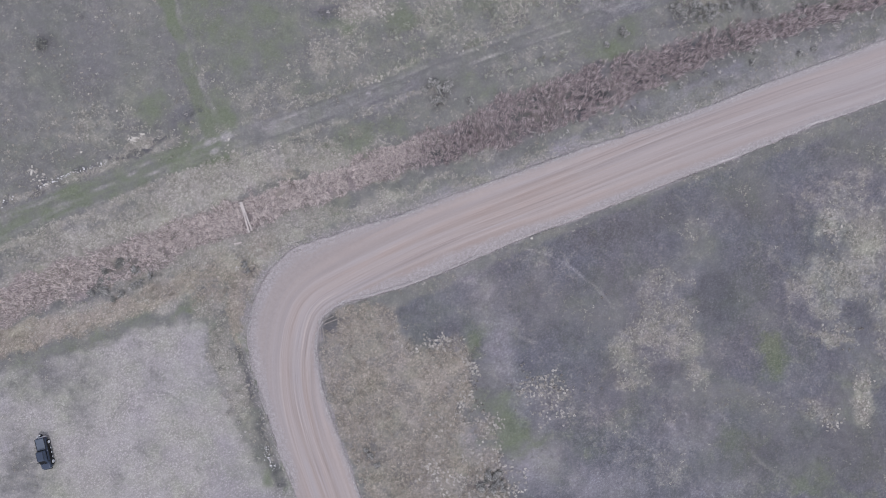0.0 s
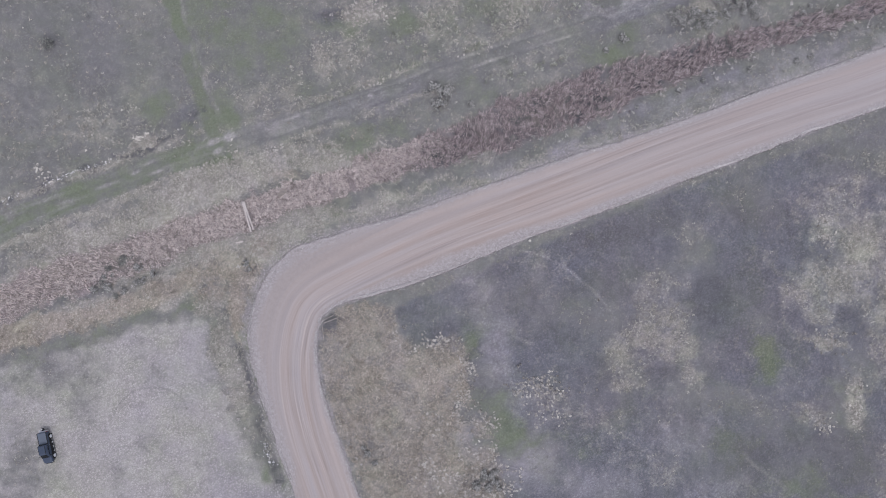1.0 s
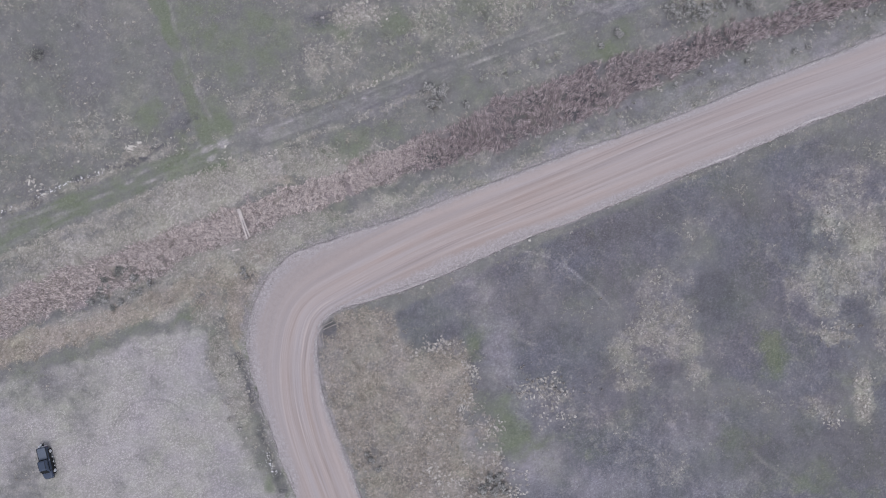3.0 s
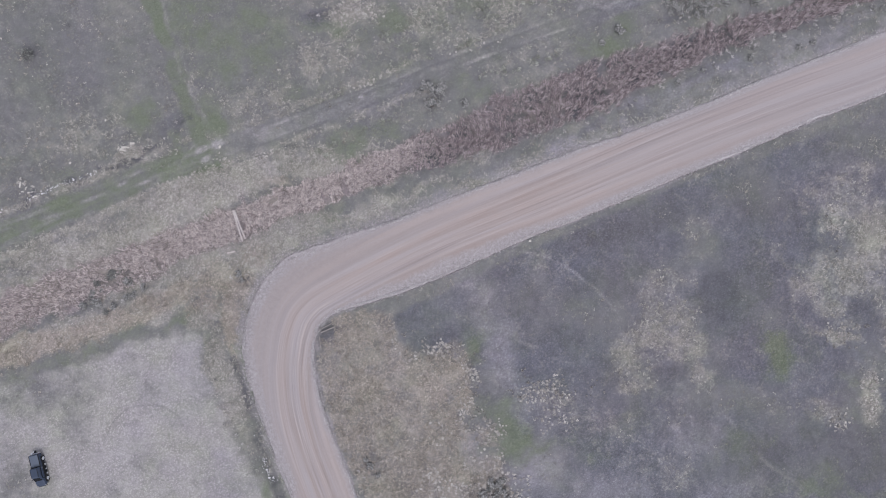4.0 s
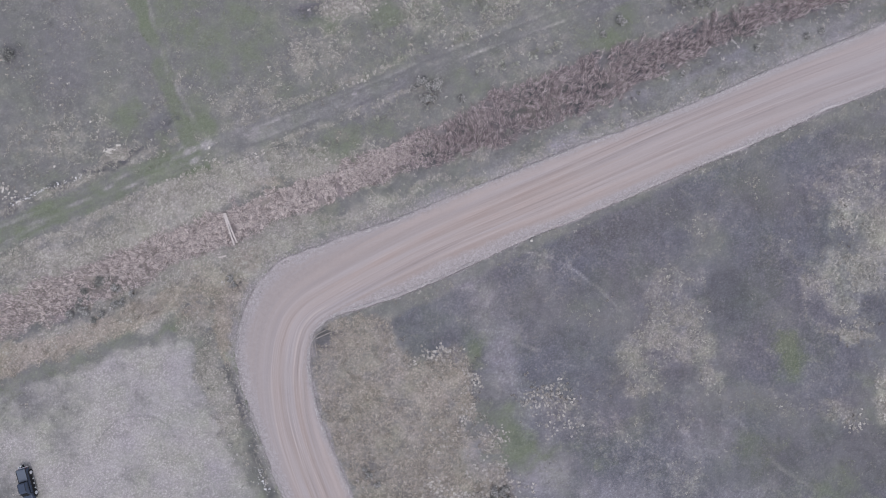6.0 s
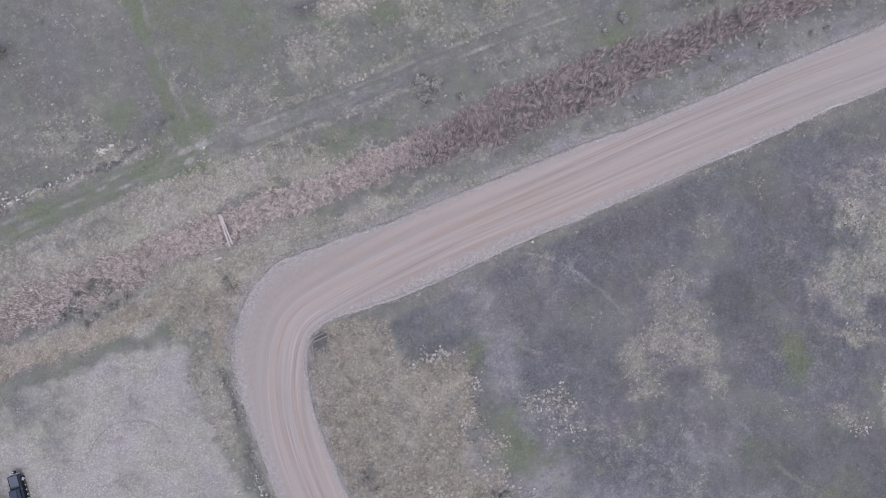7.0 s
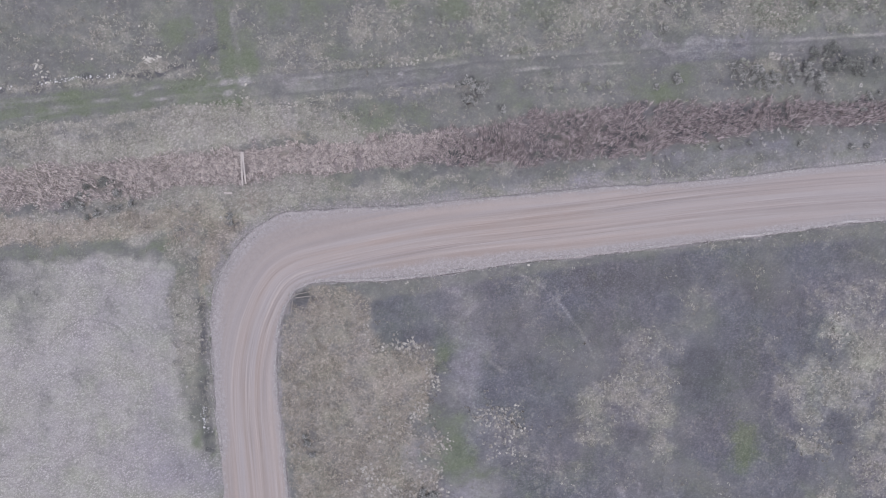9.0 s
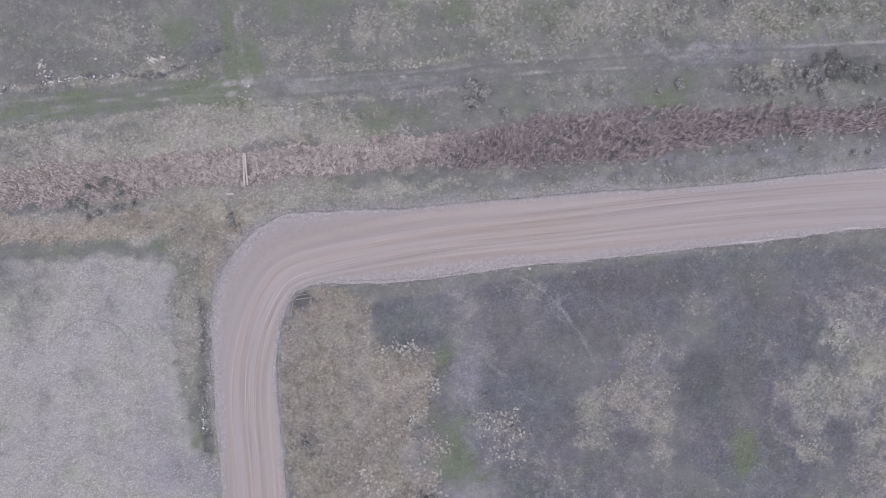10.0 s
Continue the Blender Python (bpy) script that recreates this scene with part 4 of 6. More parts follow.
def plain_material(name, colour, rough=0.6, metal=0.0, vary=0.25, scale=6.0, bump=0.2):
    """Paint, rubber, wood or stone with dust and wear at two scales."""
    s = Shader(name, rough, metal)
    p = s.coords("Object")
    coarse, fine = s.noise(p, scale, 4, 0.6), s.noise(p, scale * 7, 3, 0.7)
    v = s.math("ADD", s.math("MULTIPLY", coarse, 0.6), s.math("MULTIPLY", fine, 0.4))
    dark, light = tuple(c * (1 - vary) for c in colour[:3]) + (1,), tuple(min(1, c * (1 + vary)) for c in colour[:3]) + (1,)
    s.bump(fine, bump, 0.01)
    return s.done(s.ramp(v, [(0.32, dark), (0.68, light)]))


def stone_material(name, low, high):
    s = Shader(name, 0.9)
    p = s.coords("Object")
    tone = s.ramp(s.math("ADD", s.math("MULTIPLY", s.island(), 0.7), s.math("MULTIPLY", s.noise(p, 12, 3), 0.3)), [(0.1, low), (0.9, high)])
    s.bump(s.noise(p, 30, 3), 0.3, 0.01)
    return s.done(tone)


def wood_material(name, low, high):
    s = Shader(name, 0.85)
    grain = s.noise(s.coords("Object", (1.2, 26, 26)), 1.0, 5, 0.65, 0.4)
    blot = s.noise(s.coords("Object"), 2.5, 3)
    v = s.math("ADD", s.math("MULTIPLY", grain, 0.7), s.math("MULTIPLY", blot, 0.3))
    s.bump(grain, 0.35, 0.008)
    return s.done(s.ramp(v, [(0.3, low), (0.7, high)]))


MAT_GROUND, MAT_ROAD = ground_material(), road_material()
MAT_TUFT = {
    "green": blade_material("short_green_grass", [(0.1, lin(99, 103, 87)), (0.5, lin(122, 125, 108)), (0.9, lin(146, 147, 131))]),
    "dry": blade_material("bleached_dry_grass", [(0.1, lin(130, 127, 121)), (0.5, lin(164, 159, 152)), (0.9, lin(194, 189, 181))]),
    "ochre": blade_material("straw_coloured_grass", [(0.1, lin(118, 111, 104)), (0.5, lin(158, 149, 140)), (0.9, lin(194, 184, 173))]),
    "weeds": blade_material("dead_grey_weeds", [(0.1, lin(107, 106, 111)), (0.5, lin(119, 117, 122)), (0.9, lin(134, 132, 137))]),
    "bare": blade_material("thin_grey_stubble", [(0.1, lin(138, 134, 132)), (0.5, lin(162, 157, 154)), (0.9, lin(184, 179, 176))]),
    "plain": blade_material("mixed_grey_green_grass", [(0.1, lin(116, 114, 111)), (0.5, lin(136, 134, 129)), (0.9, lin(156, 153, 147))]),
}
MAT_CATTAIL = blade_material("tangled_pink_tan_reed", [(0.1, lin(126, 117, 116)), (0.45, lin(194, 182, 179)), (0.9, lin(244, 232, 228))], 0.8, 0.35)
MAT_REED = blade_material("tall_mauve_brown_reed", [(0.2, lin(84, 74, 78)), (0.48, lin(150, 137, 139)), (0.78, lin(222, 209, 209))], 1.7, 0.52)
MAT_PEBBLE = stone_material("road_edge_pebbles", lin(118, 113, 115), lin(204, 198, 198))
MAT_CREST = stone_material("pale_ridge_gravel", lin(138, 133, 135), lin(206, 200, 200))
MAT_WHITE_STONE = stone_material("pale_limestone", lin(178, 176, 180), lin(222, 220, 222))
MAT_TAN_STONE = stone_material("pale_tan_rubble", lin(158, 152, 147), lin(204, 198, 192))
MAT_PLANK = wood_material("weathered_pale_plank", lin(168, 158, 156), lin(216, 206, 202))
MAT_LOG = wood_material("silvered_timber", lin(116, 109, 107), lin(182, 173, 169))
MAT_SAGE = blade_material("grey_sage_leaves", [(0.12, lin(74, 74, 75)), (0.45, lin(138, 137, 136)), (0.9, lin(208, 205, 201))])
MAT_DARK_LEAF = blade_material("dark_green_shrub_leaves", [(0.1, lin(84, 85, 85)), (0.5, lin(122, 122, 119)), (0.9, lin(172, 171, 166))])
MAT_STRAW_CLUMP = blade_material("bleached_weed_heads", [(0.1, lin(138, 133, 129)), (0.5, lin(172, 166, 161)), (0.9, lin(206, 200, 194))])
MAT_BRUSH = blade_material("grey_brush_twigs", [(0.1, lin(96, 94, 95)), (0.5, lin(156, 151, 150)), (0.9, lin(214, 208, 205))])
MAT_BUNCH = blade_material("pale_olive_bunch_grass", [(0.1, lin(116, 117, 108)), (0.5, lin(150, 151, 141)), (0.9, lin(188, 188, 178))])
MAT_STEM = plain_material("grey_brown_stem", lin(104, 96, 92), 0.9)
MAT_PAINT = plain_material("slate_blue_truck_paint", lin(64, 73, 90), 0.34, 0.1, 0.12, 3.0, 0.03)
MAT_COVER = plain_material("dark_vinyl_bed_cover", lin(94, 101, 114), 0.6, 0.0, 0.12, 5.0)
MAT_TRIM = plain_material("black_plastic_trim", lin(34, 35, 38), 0.6)
MAT_TYRE = plain_material("dusty_black_tyre", lin(42, 42, 44), 0.85)
MAT_ALLOY = plain_material("dull_silver_alloy", lin(206, 208, 212), 0.45, 0.0, 0.08, 20.0, 0.02)
MAT_CHROME = plain_material("bright_chrome", lin(220, 220, 224), 0.2, 0.9, 0.06, 20.0, 0.02)
MAT_WINDOW = plain_material("dark_tinted_glass", lin(24, 28, 34), 0.06, 0.0, 0.1, 2.0, 0.0)
MAT_LAMP_CLEAR = plain_material("clear_headlight_lens", lin(205, 208, 214), 0.15, 0.2, 0.05)
MAT_LAMP_RED = plain_material("red_tail_light_lens", lin(130, 24, 22), 0.25, 0.0, 0.08)


# ---------------------------------------------------------------- mesh makers
def fast_mesh(name, verts, faces, material, fields=None, uv=None, flat=True):
    """A mesh from whole arrays; faces all have the same number of corners."""
    me = bpy.data.meshes.new(name)
    verts, faces = np.asarray(verts, np.float32), np.asarray(faces, np.int32)
    n, k = faces.shape
    me.vertices.add(len(verts))
    me.vertices.foreach_set("co", verts.ravel())
    me.loops.add(n * k)
    me.loops.foreach_set("vertex_index", faces.ravel())
    me.polygons.add(n)
    me.polygons.foreach_set("loop_start", np.arange(0, n * k, k, dtype=np.int32))
    me.polygons.foreach_set("loop_total", np.full(n, k, np.int32))
    if uv is not None:
        layer = me.uv_layers.new(name="UVMap")
        layer.data.foreach_set("uv", np.asarray(uv, np.float32)[faces.ravel()].ravel())
    for key, values in (fields or {}).items():
        me.attributes.new(key, "FLOAT", "POINT").data.foreach_set("value", np.asarray(values, np.float32).ravel())
    me.update(calc_edges=True)
    me.validate()
    if not flat:
        me.shade_smooth()
    me.materials.append(material)
    return me


def part(name, bm, material, parent=None, label=""):
    me = bpy.data.meshes.new(name)
    bmesh.ops.recalc_face_normals(bm, faces=bm.faces)
    bm.to_mesh(me)
    bm.free()
    me.materials.append(material)
    ob = new(name, me)
    if parent is not None:
        ob.parent = parent
    if label:
        ob["label"] = label
    return ob


def box(size, at=(0, 0, 0), bevel=0.0, turn=(0, 0, 0)):
    bm = bmesh.new()
    bmesh.ops.create_cube(bm, size=1.0, matrix=pose(*at, *turn) @ Matrix.Diagonal((*size, 1)))
    if bevel:
        bmesh.ops.bevel(bm, geom=bm.edges[:], offset=bevel, segments=2, affect="EDGES", profile=0.6)
    return bm


# ---------------------------------------------------------------- ground and road
ny, nx = GX.shape
idx = np.arange(nx * ny).reshape(ny, nx)
quads = np.stack([idx[:-1, :-1], idx[:-1, 1:], idx[1:, 1:], idx[1:, :-1]], -1).reshape(-1, 4)
ground = new("ground", fast_mesh("ground", np.stack([GX, GY, relief], -1).reshape(-1, 3), quads, MAT_GROUND, cover, flat=False))
tagged(ground, "patchy prairie ground of dry grass, bare soil and green", "ground", kind="structure")


def build_road():
    fine = spline(ROAD_LINE, 0.4)
    reach = np.arange(20, 1200, 20)[:, None]
    first, last = fine[0] - fine[1], fine[-1] - fine[-2]
    centre = np.vstack([fine[0] + reach[::-1] * first / np.linalg.norm(first), fine, fine[-1] + reach * last / np.linalg.norm(last)])
    way = np.gradient(centre, axis=0)
    way /= np.linalg.norm(way, axis=1)[:, None]
    side = np.stack([-way[:, 1], way[:, 0]], 1)
    run = np.concatenate([[0], np.cumsum(np.linalg.norm(np.diff(centre, axis=0), axis=1))]) - 1180.0
    n = len(centre)
    inner, outer = np.linspace(-1, 1, 35), np.array([0.12, 0.25, 0.38, 0.5, 0.62, 0.74, 0.86, 1.0])
    cols = []
    for south in (False, True):
        rim = road_half(run, np.full(n, south)) + 0.12 * fbm(run, np.full(n, 40.0 * south), 4.0, 71) + (0.2 if south else np.interp(run, [205, 225], [0.14, 0.35])) * fbm(run, np.full(n, 9.0 + 40 * south), 1.1, 72)
        cols.append(rim)
    north, south = cols
    out_n, out_s = -(north[:, None] + outer[::-1][None]), south[:, None] + outer[None]
    off = np.hstack([out_n, np.where(inner[None] < 0, inner[None] * north[:, None], inner[None] * south[:, None]), out_s])
    m = off.shape[1]
    past = np.where(off > 0, off - south[:, None], -off - north[:, None])
    is_south = off > 0
    px, py = centre[:, :1] + side[:, :1] * off, centre[:, 1:2] + side[:, 1:2] * off
    long = np.broadcast_to(run[:, None], off.shape)
    flat = 1 - np.clip(np.abs(off) / 5.0, 0, 1) ** 2
    z = 0.05 + 0.10 * flat + 0.03 * fbm(off * 4, long * 0.12, 1.0, 73) + 0.02 * fbm(px, py, 0.9, 74)
    heap = np.clip(0.55 + 1.4 * fbm(long, off * 0.3, 5.0, 77), 0.05, 1) * np.where(is_south, 0.10, np.interp(long, [294, 297], [0.05, 0]))
    z = z + heap * np.exp(-((past - 0.55) / 0.2) ** 2) - 0.05 * smooth(past, 0.6, 0.8) - 0.32 * smooth(past, 0.78, 1.0)
    # loose shoulders, the pale ridge, and cut-bank soil with its shade painted in
    reach_in = np.where(is_south, np.interp(long, *LOOSE_SOUTH), np.interp(long, *LOOSE_NORTH))
    shoulder = smooth(past - LEDGE + reach_in + 0.5 * fbm(px, py, 2.5, 75), -0.8, 0.8)
    ridge = np.exp(-((past - 0.55) / 0.17) ** 2) * np.clip(0.55 + 1.6 * fbm(long, off * 0.2, 6.0, 78), 0, 1) * np.where(is_south, np.interp(long, [225, 235, 256, 264], [1.0, 0.5, 0.5, 0.2]), np.interp(long, [270, 278, 294, 297], [0.35, 0.9, 0.9, 0]))
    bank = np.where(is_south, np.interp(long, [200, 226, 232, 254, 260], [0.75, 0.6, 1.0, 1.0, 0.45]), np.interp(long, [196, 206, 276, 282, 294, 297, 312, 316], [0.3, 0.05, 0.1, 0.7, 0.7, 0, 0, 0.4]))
    soil_shade = smooth(past, 0.66, 0.78) * bank * np.clip(0.8 + 1.3 * fbm(long, off * 0.2, 4.0, 79), 0.1, 1)
    # the wheels cut the bend, and leave its outer side smooth
    turn = np.exp(-((run - bend_s) / 15.0) ** 2)[:, None]
    loose = np.maximum(turn * smooth(-off + 0.8 * fbm(long, off, 5, 83), 0.4, 3.2), shoulder * 0.7)
    shift = off - 2.0 * turn
    ids = np.arange(n * m).reshape(n, m)
    faces = np.stack([ids[:-1, :-1], ids[1:, :-1], ids[1:, 1:], ids[:-1, 1:]], -1).reshape(-1, 4)[:, ::-1]
    uv = np.stack([long, shift], -1).reshape(-1, 2)
    me = fast_mesh("road", np.stack([px, py, z], -1).reshape(-1, 3), faces, MAT_ROAD, {"shoulder": shoulder, "loose": loose, "ridge": ridge, "soil_shade": soil_shade}, uv, flat=False)
    return tagged(new("road", me), "packed pinkish gravel road with pale wheel streaks, bending", "road", kind="structure")


road = build_road()


# ---------------------------------------------------------------- grass, reeds and gravel
rng = np.random.default_rng(7)


def scatter(count, box_=(-80, 80, -55, 55)):
    return rng.uniform(box_[0], box_[1], count), rng.uniform(box_[2], box_[3], count)


def tufts(name, x, y, size, material, label, category="grass", blades=5, tall=0.8, width=0.22):
    """Splayed tufts: blades that start from one root."""
    n = len(x)
    z = sample(relief, x, y) - 0.02
    a = rng.uniform(0, 2 * np.pi, (n, 1)) + np.arange(blades)[None] * (2 * np.pi / blades) + rng.normal(0, 0.35, (n, blades))
    r = size[:, None] * rng.uniform(0.55, 1.15, (n, blades))
    h = size[:, None] * tall * rng.uniform(0.4, 1.2, (n, blades))
    root = np.stack([x, y, z], -1)[:, None, :]
    c, s = np.cos(a), np.sin(a)
    w = r * width
    left = np.stack([x[:, None] + c * r - s * w, y[:, None] + s * r + c * w, z[:, None] + h], -1)
    right = np.stack([x[:, None] + c * r + s * w, y[:, None] + s * r - c * w, z[:, None] + h * 0.9], -1)
    verts = np.concatenate([root, np.stack([left, right], 2).reshape(n, blades * 2, 3)], 1)
    k = 1 + 2 * blades
    base = (np.arange(n) * k)[:, None]
    j = np.arange(blades)[None]
    faces = np.stack([base + 0 * j, base + 2 + 2 * j, base + 1 + 2 * j], -1).reshape(-1, 3)
    ob = new(name, fast_mesh(name, verts.reshape(-1, 3), faces, material))
    return tagged(ob, label, category, kind="stuff")


def grow_grass():
    x, y = scatter(240000)
    m = {k: sample(v, x, y) for k, v in cover.items()}
    edge = sample(np.abs(road_d) - half_here, x, y)
    free = (edge > 0.8 + 0.5 * fbm(x, y, 1.0, 84)) & (sample(ruts, x, y) < 0.3) & ((np.abs(sample(track_d, x, y)) > 1.5) | (rng.uniform(0, 1, len(x)) < 0.3)) & (m["gravel"] < 0.4)
    free &= (np.hypot(x - SPOTS[0][0], y - SPOTS[0][1]) > 1.3) & (np.hypot(x - SPOTS[1][0], y - SPOTS[1][1]) > 1.0)
    free &= m["ash"] * 0.75 < rng.uniform(0, 1, len(x))
    free &= np.hypot((x + 60.7) / 1.6, (y + 31.0) / 3.0) > 1.0
    clump = smooth(fbm(x, y, 5.0, 80) + 0.7 * fbm(x, y, 1.6, 81), -0.35, 0.4)
    keys = ["weeds", "dry", "ochre", "bare", "green"]
    weight = np.stack([m["weeds"] * 0.9, m["dry"] * 1.6, m["ochre"] * 1.5, m["bare"] * 1.1, m["green"] * 1.4, 0.35 - 0.15 * m["weeds"]], 1)
    pick = np.argmax(weight + rng.uniform(0, 0.55, weight.shape), axis=1)
    words = {"weeds": "low dead grey weeds over dark soil", "dry": "bleached dry grass in loose tufts", "ochre": "straw coloured rough grass in thick tufts",
             "bare": "thin grey stubble on pale soil", "green": "short fresh green grass", "plain": "mixed grey green prairie grass"}
    flat = {"weeds": 0.4, "dry": 0.7, "ochre": 0.7, "bare": 0.5, "green": 0.45, "plain": 0.5}
    dense = {"weeds": 0.3, "dry": 0.85, "ochre": 1.0, "bare": 0.13, "green": 0.6, "plain": 0.55}
    scale = {"weeds": 0.15, "dry": 0.19, "ochre": 0.19, "bare": 0.13, "green": 0.12, "plain": 0.15}
    for i, key in enumerate(keys + ["plain"]):
        ok = free & (pick == i) & (m["reed"] < 0.5) & (rng.uniform(0, 1, len(x)) < dense[key] * (0.15 + 1.1 * clump))
        size = scale[key] * rng.uniform(0.6, 1.5, ok.sum())
        tufts(key + "_grass" if key not in ("weeds", "plain", "bare") else {"weeds": "grey_weeds", "plain": "prairie_grass", "bare": "stubble"}[key],
              x[ok], y[ok], size, MAT_TUFT[key], words[key], tall=flat[key])


grow_grass()


def grow_bleached():
    x, y = scatter(260000)
    m = np.maximum(blobs(x + 2.0 * fbm(x, y, 3, 85), y + 2.0 * fbm(x, y, 3, 86), BLEACHED), blobs(x + 2.0 * fbm(x, y, 3, 85), y + 2.0 * fbm(x, y, 3, 86), BLEACHED_NORTH) * 0.6)
    m = m * smooth(fbm(x, y, 1.4, 87), -0.4, 0.25)
    ok = (m * 1.35 > rng.uniform(0, 1, len(x))) & (sample(np.abs(road_d) - half_here, x, y) > 1.3) & (sample(reed_mask, x, y) < 0.4)
    tufts("bleached_weeds", x[ok], y[ok], rng.uniform(0.08, 0.22, ok.sum()), MAT_STRAW_CLUMP, "bleached dead weed heads standing in drifts", "weeds", 9, 0.6, 0.4)


grow_bleached()


def stalks(name, x, y, length, lean, width, material, label):
    """Bent reeds: narrow strips that rise and then lean over."""
    n = len(x)
    z = sample(relief, x, y) - 0.03
    c, s = np.cos(lean), np.sin(lean)
    verts = []
    for u, reach, rise in ((0, 0, 0), (0.5, 0.16, 0.56), (1.0, 0.72, 0.86)):
        w = width * (1.0 if u < 1 else 0.45)
        for k in (-1, 1):
            verts.append(np.stack([x + c * reach * length - s * k * w, y + s * reach * length + c * k * w, z + rise * length + k * 0.3 * w], -1))
    verts = np.stack(verts, 1).reshape(-1, 3)
    base = (np.arange(n) * 6)[:, None]
    faces = np.concatenate([base + np.array([[0, 1, 3, 2]]), base + np.array([[2, 3, 5, 4]])], 1).reshape(-1, 4)
    return tagged(new(name, fast_mesh(name, verts, faces, material)), label, "reeds", kind="stuff")


def grow_reeds():
    # short tangled cattails in the western ditch
    line = REED_LINE[REED_LINE[:, 0] < 12]
    at = line[rng.integers(0, len(line), 120000)]
    a, b = at[:, 0] + rng.normal(0, 1.9, len(at)), at[:, 1] + rng.normal(0, 1.9, len(at))
    ok = (np.abs(a) < 80) & (sample(reed_mask, a, b) > rng.uniform(0.2, 0.9, len(a))) & (smooth(-a, -3, 9) > rng.uniform(0, 1, len(a)))
    ok &= rng.uniform(0, 1, len(a)) < np.interp(a, [-62, -42, -33], [0.4, 0.7, 1])
    ok &= (np.hypot(a + 30.2, b - 5.2) > 0.7) & (fbm(a, b, 1.8, 92) > -0.3)
    a, b = a[ok], b[ok]
    stalks("cattails", a, b, rng.uniform(0.22, 0.55, len(a)), 9.0 * fbm(a, b, 0.8, 93) + rng.normal(0, 0.9, len(a)), rng.uniform(0.018, 0.036, len(a)),
           MAT_CATTAIL, "short tangled pinkish cattails filling a shallow ditch")
    # tall reeds stand in clumps whose stalks all lean one way
    a, b = scatter(46000, (-18, 82, 2, 52))
    ok = (sample(reed_mask, a, b) > rng.uniform(0.25, 0.8, len(a))) & (fbm(a, b, 1.5, 97) > -0.34) & (smooth(a, -17, -5) > rng.uniform(0, 1, len(a)))
    a, b = a[ok], b[ok]
    way = np.radians(np.interp(a, [0, 12, 25, 38, 50, 60, 75], [75, 66, 52, 30, 24, 50, 40])) + 1.6 * fbm(a, b, 5, 94) + 2.2 * fbm(a, b, 1.3, 95) + rng.normal(0, 0.7, len(a))
    long = np.interp(a, [-14, 4], [0.5, 1.0]) * rng.uniform(0.36, 0.9, len(a)) * (0.75 + 0.5 * (fbm(a, b, 4, 96) + 0.5))
    hollow = np.hypot(a - 11.4, b - 20.6)
    keep = rng.uniform(0, 1, len(a)) < np.clip(0.15 + hollow / 2.2 + 0.6 * fbm(a, b, 1.2, 102), 0, 1)
    k = 9
    a, b, way, long = (np.repeat(v[keep], k) for v in (a, b, way, long))
    n = len(a)
    stalks("tall_reeds", a + rng.normal(0, 0.16, n), b + rng.normal(0, 0.16, n), long * rng.uniform(0.75, 1.1, n), way + rng.normal(0, 0.36, n), rng.uniform(0.011, 0.026, n),
           MAT_REED, "tall mauve brown reeds leaning over in a ditch")


grow_reeds()


def pebble_shape():
    bm = bmesh.new()
    bmesh.ops.create_icosphere(bm, subdivisions=1, radius=1.0)
    v = np.array([list(a.co) for a in bm.verts])
    f = np.array([[a.index for a in q.verts] for q in bm.faces])
    bm.free()
    return v, f


PEBBLE_V, PEBBLE_F = pebble_shape()


def pebbles(name, x, y, size, material, label, lift=0.0):
    n = len(x)
    z = sample(relief, x, y) + lift + size * 0.15
    v = PEBBLE_V[None] * (1 + rng.normal(0, 0.16, (n, len(PEBBLE_V), 1)))
    v = v * np.stack([rng.uniform(0.7, 1.3, n), rng.uniform(0.7, 1.3, n), rng.uniform(0.4, 0.8, n)], -1)[:, None] * size[:, None, None]
    v = v + np.stack([x, y, z], -1)[:, None]
    faces = PEBBLE_F[None] + (np.arange(n) * len(PEBBLE_V))[:, None, None]
    return tagged(new(name, fast_mesh(name, v.reshape(-1, 3), faces.reshape(-1, 3), material)), label, "gravel", kind="stuff")


def beside_road(count, low, high, way=1.0):
    """Random places beside the road: their side, and their distance from the gravelled edge."""
    runs = rng.uniform(150, 318, count)
    south = rng.uniform(0, 1, count) < 0.5
    e = low + (high - low) * rng.uniform(0, 1, count) ** way
    d = (road_half(runs, south) + LEDGE + e) * np.where(south, 1, -1)
    steps = np.concatenate([[0], np.cumsum(np.linalg.norm(np.diff(ROAD_LINE, axis=0), axis=1))])
    slope = np.gradient(ROAD_LINE, axis=0)
    slope /= np.linalg.norm(slope, axis=1)[:, None]
    cx, cy, tx, ty = (np.interp(runs, steps, v) for v in (ROAD_LINE[:, 0], ROAD_LINE[:, 1], slope[:, 0], slope[:, 1]))
    return cx - ty * d, cy + tx * d, runs, south, e


def spill_gravel():
    x, y, runs, south, e = beside_road(90000, -1.5, 1.4)
    near = np.exp(-((runs - bend_s - 3) / 13.0) ** 2) * ~south
    thick = np.where(e < 0, smooth(e, -np.where(south, np.interp(runs, *LOOSE_SOUTH) * 0.7, 0.7 + 0.8 * near), -0.2), smooth(-e, np.where(south, -0.35, -0.75) - 0.8 * near, -0.05))
    ok = (thick * (0.3 + 0.45 * near) * (1 + 1.2 * fbm(x, y, 1.5, 55)) > rng.uniform(0, 1, len(x))) & (sample(drive, x, y) < 0.35) & (np.abs(x) < 84)
    x, y, e = x[ok], y[ok], e[ok]
    lift = np.where(e < 0.0, 0.05 - sample(relief, x, y), 0.0)
    pebbles("loose_gravel", x, y, 0.025 + 0.075 * rng.uniform(0, 1, len(x)) ** 3, MAT_PEBBLE, "loose pale gravel heaped along the road edges", lift)


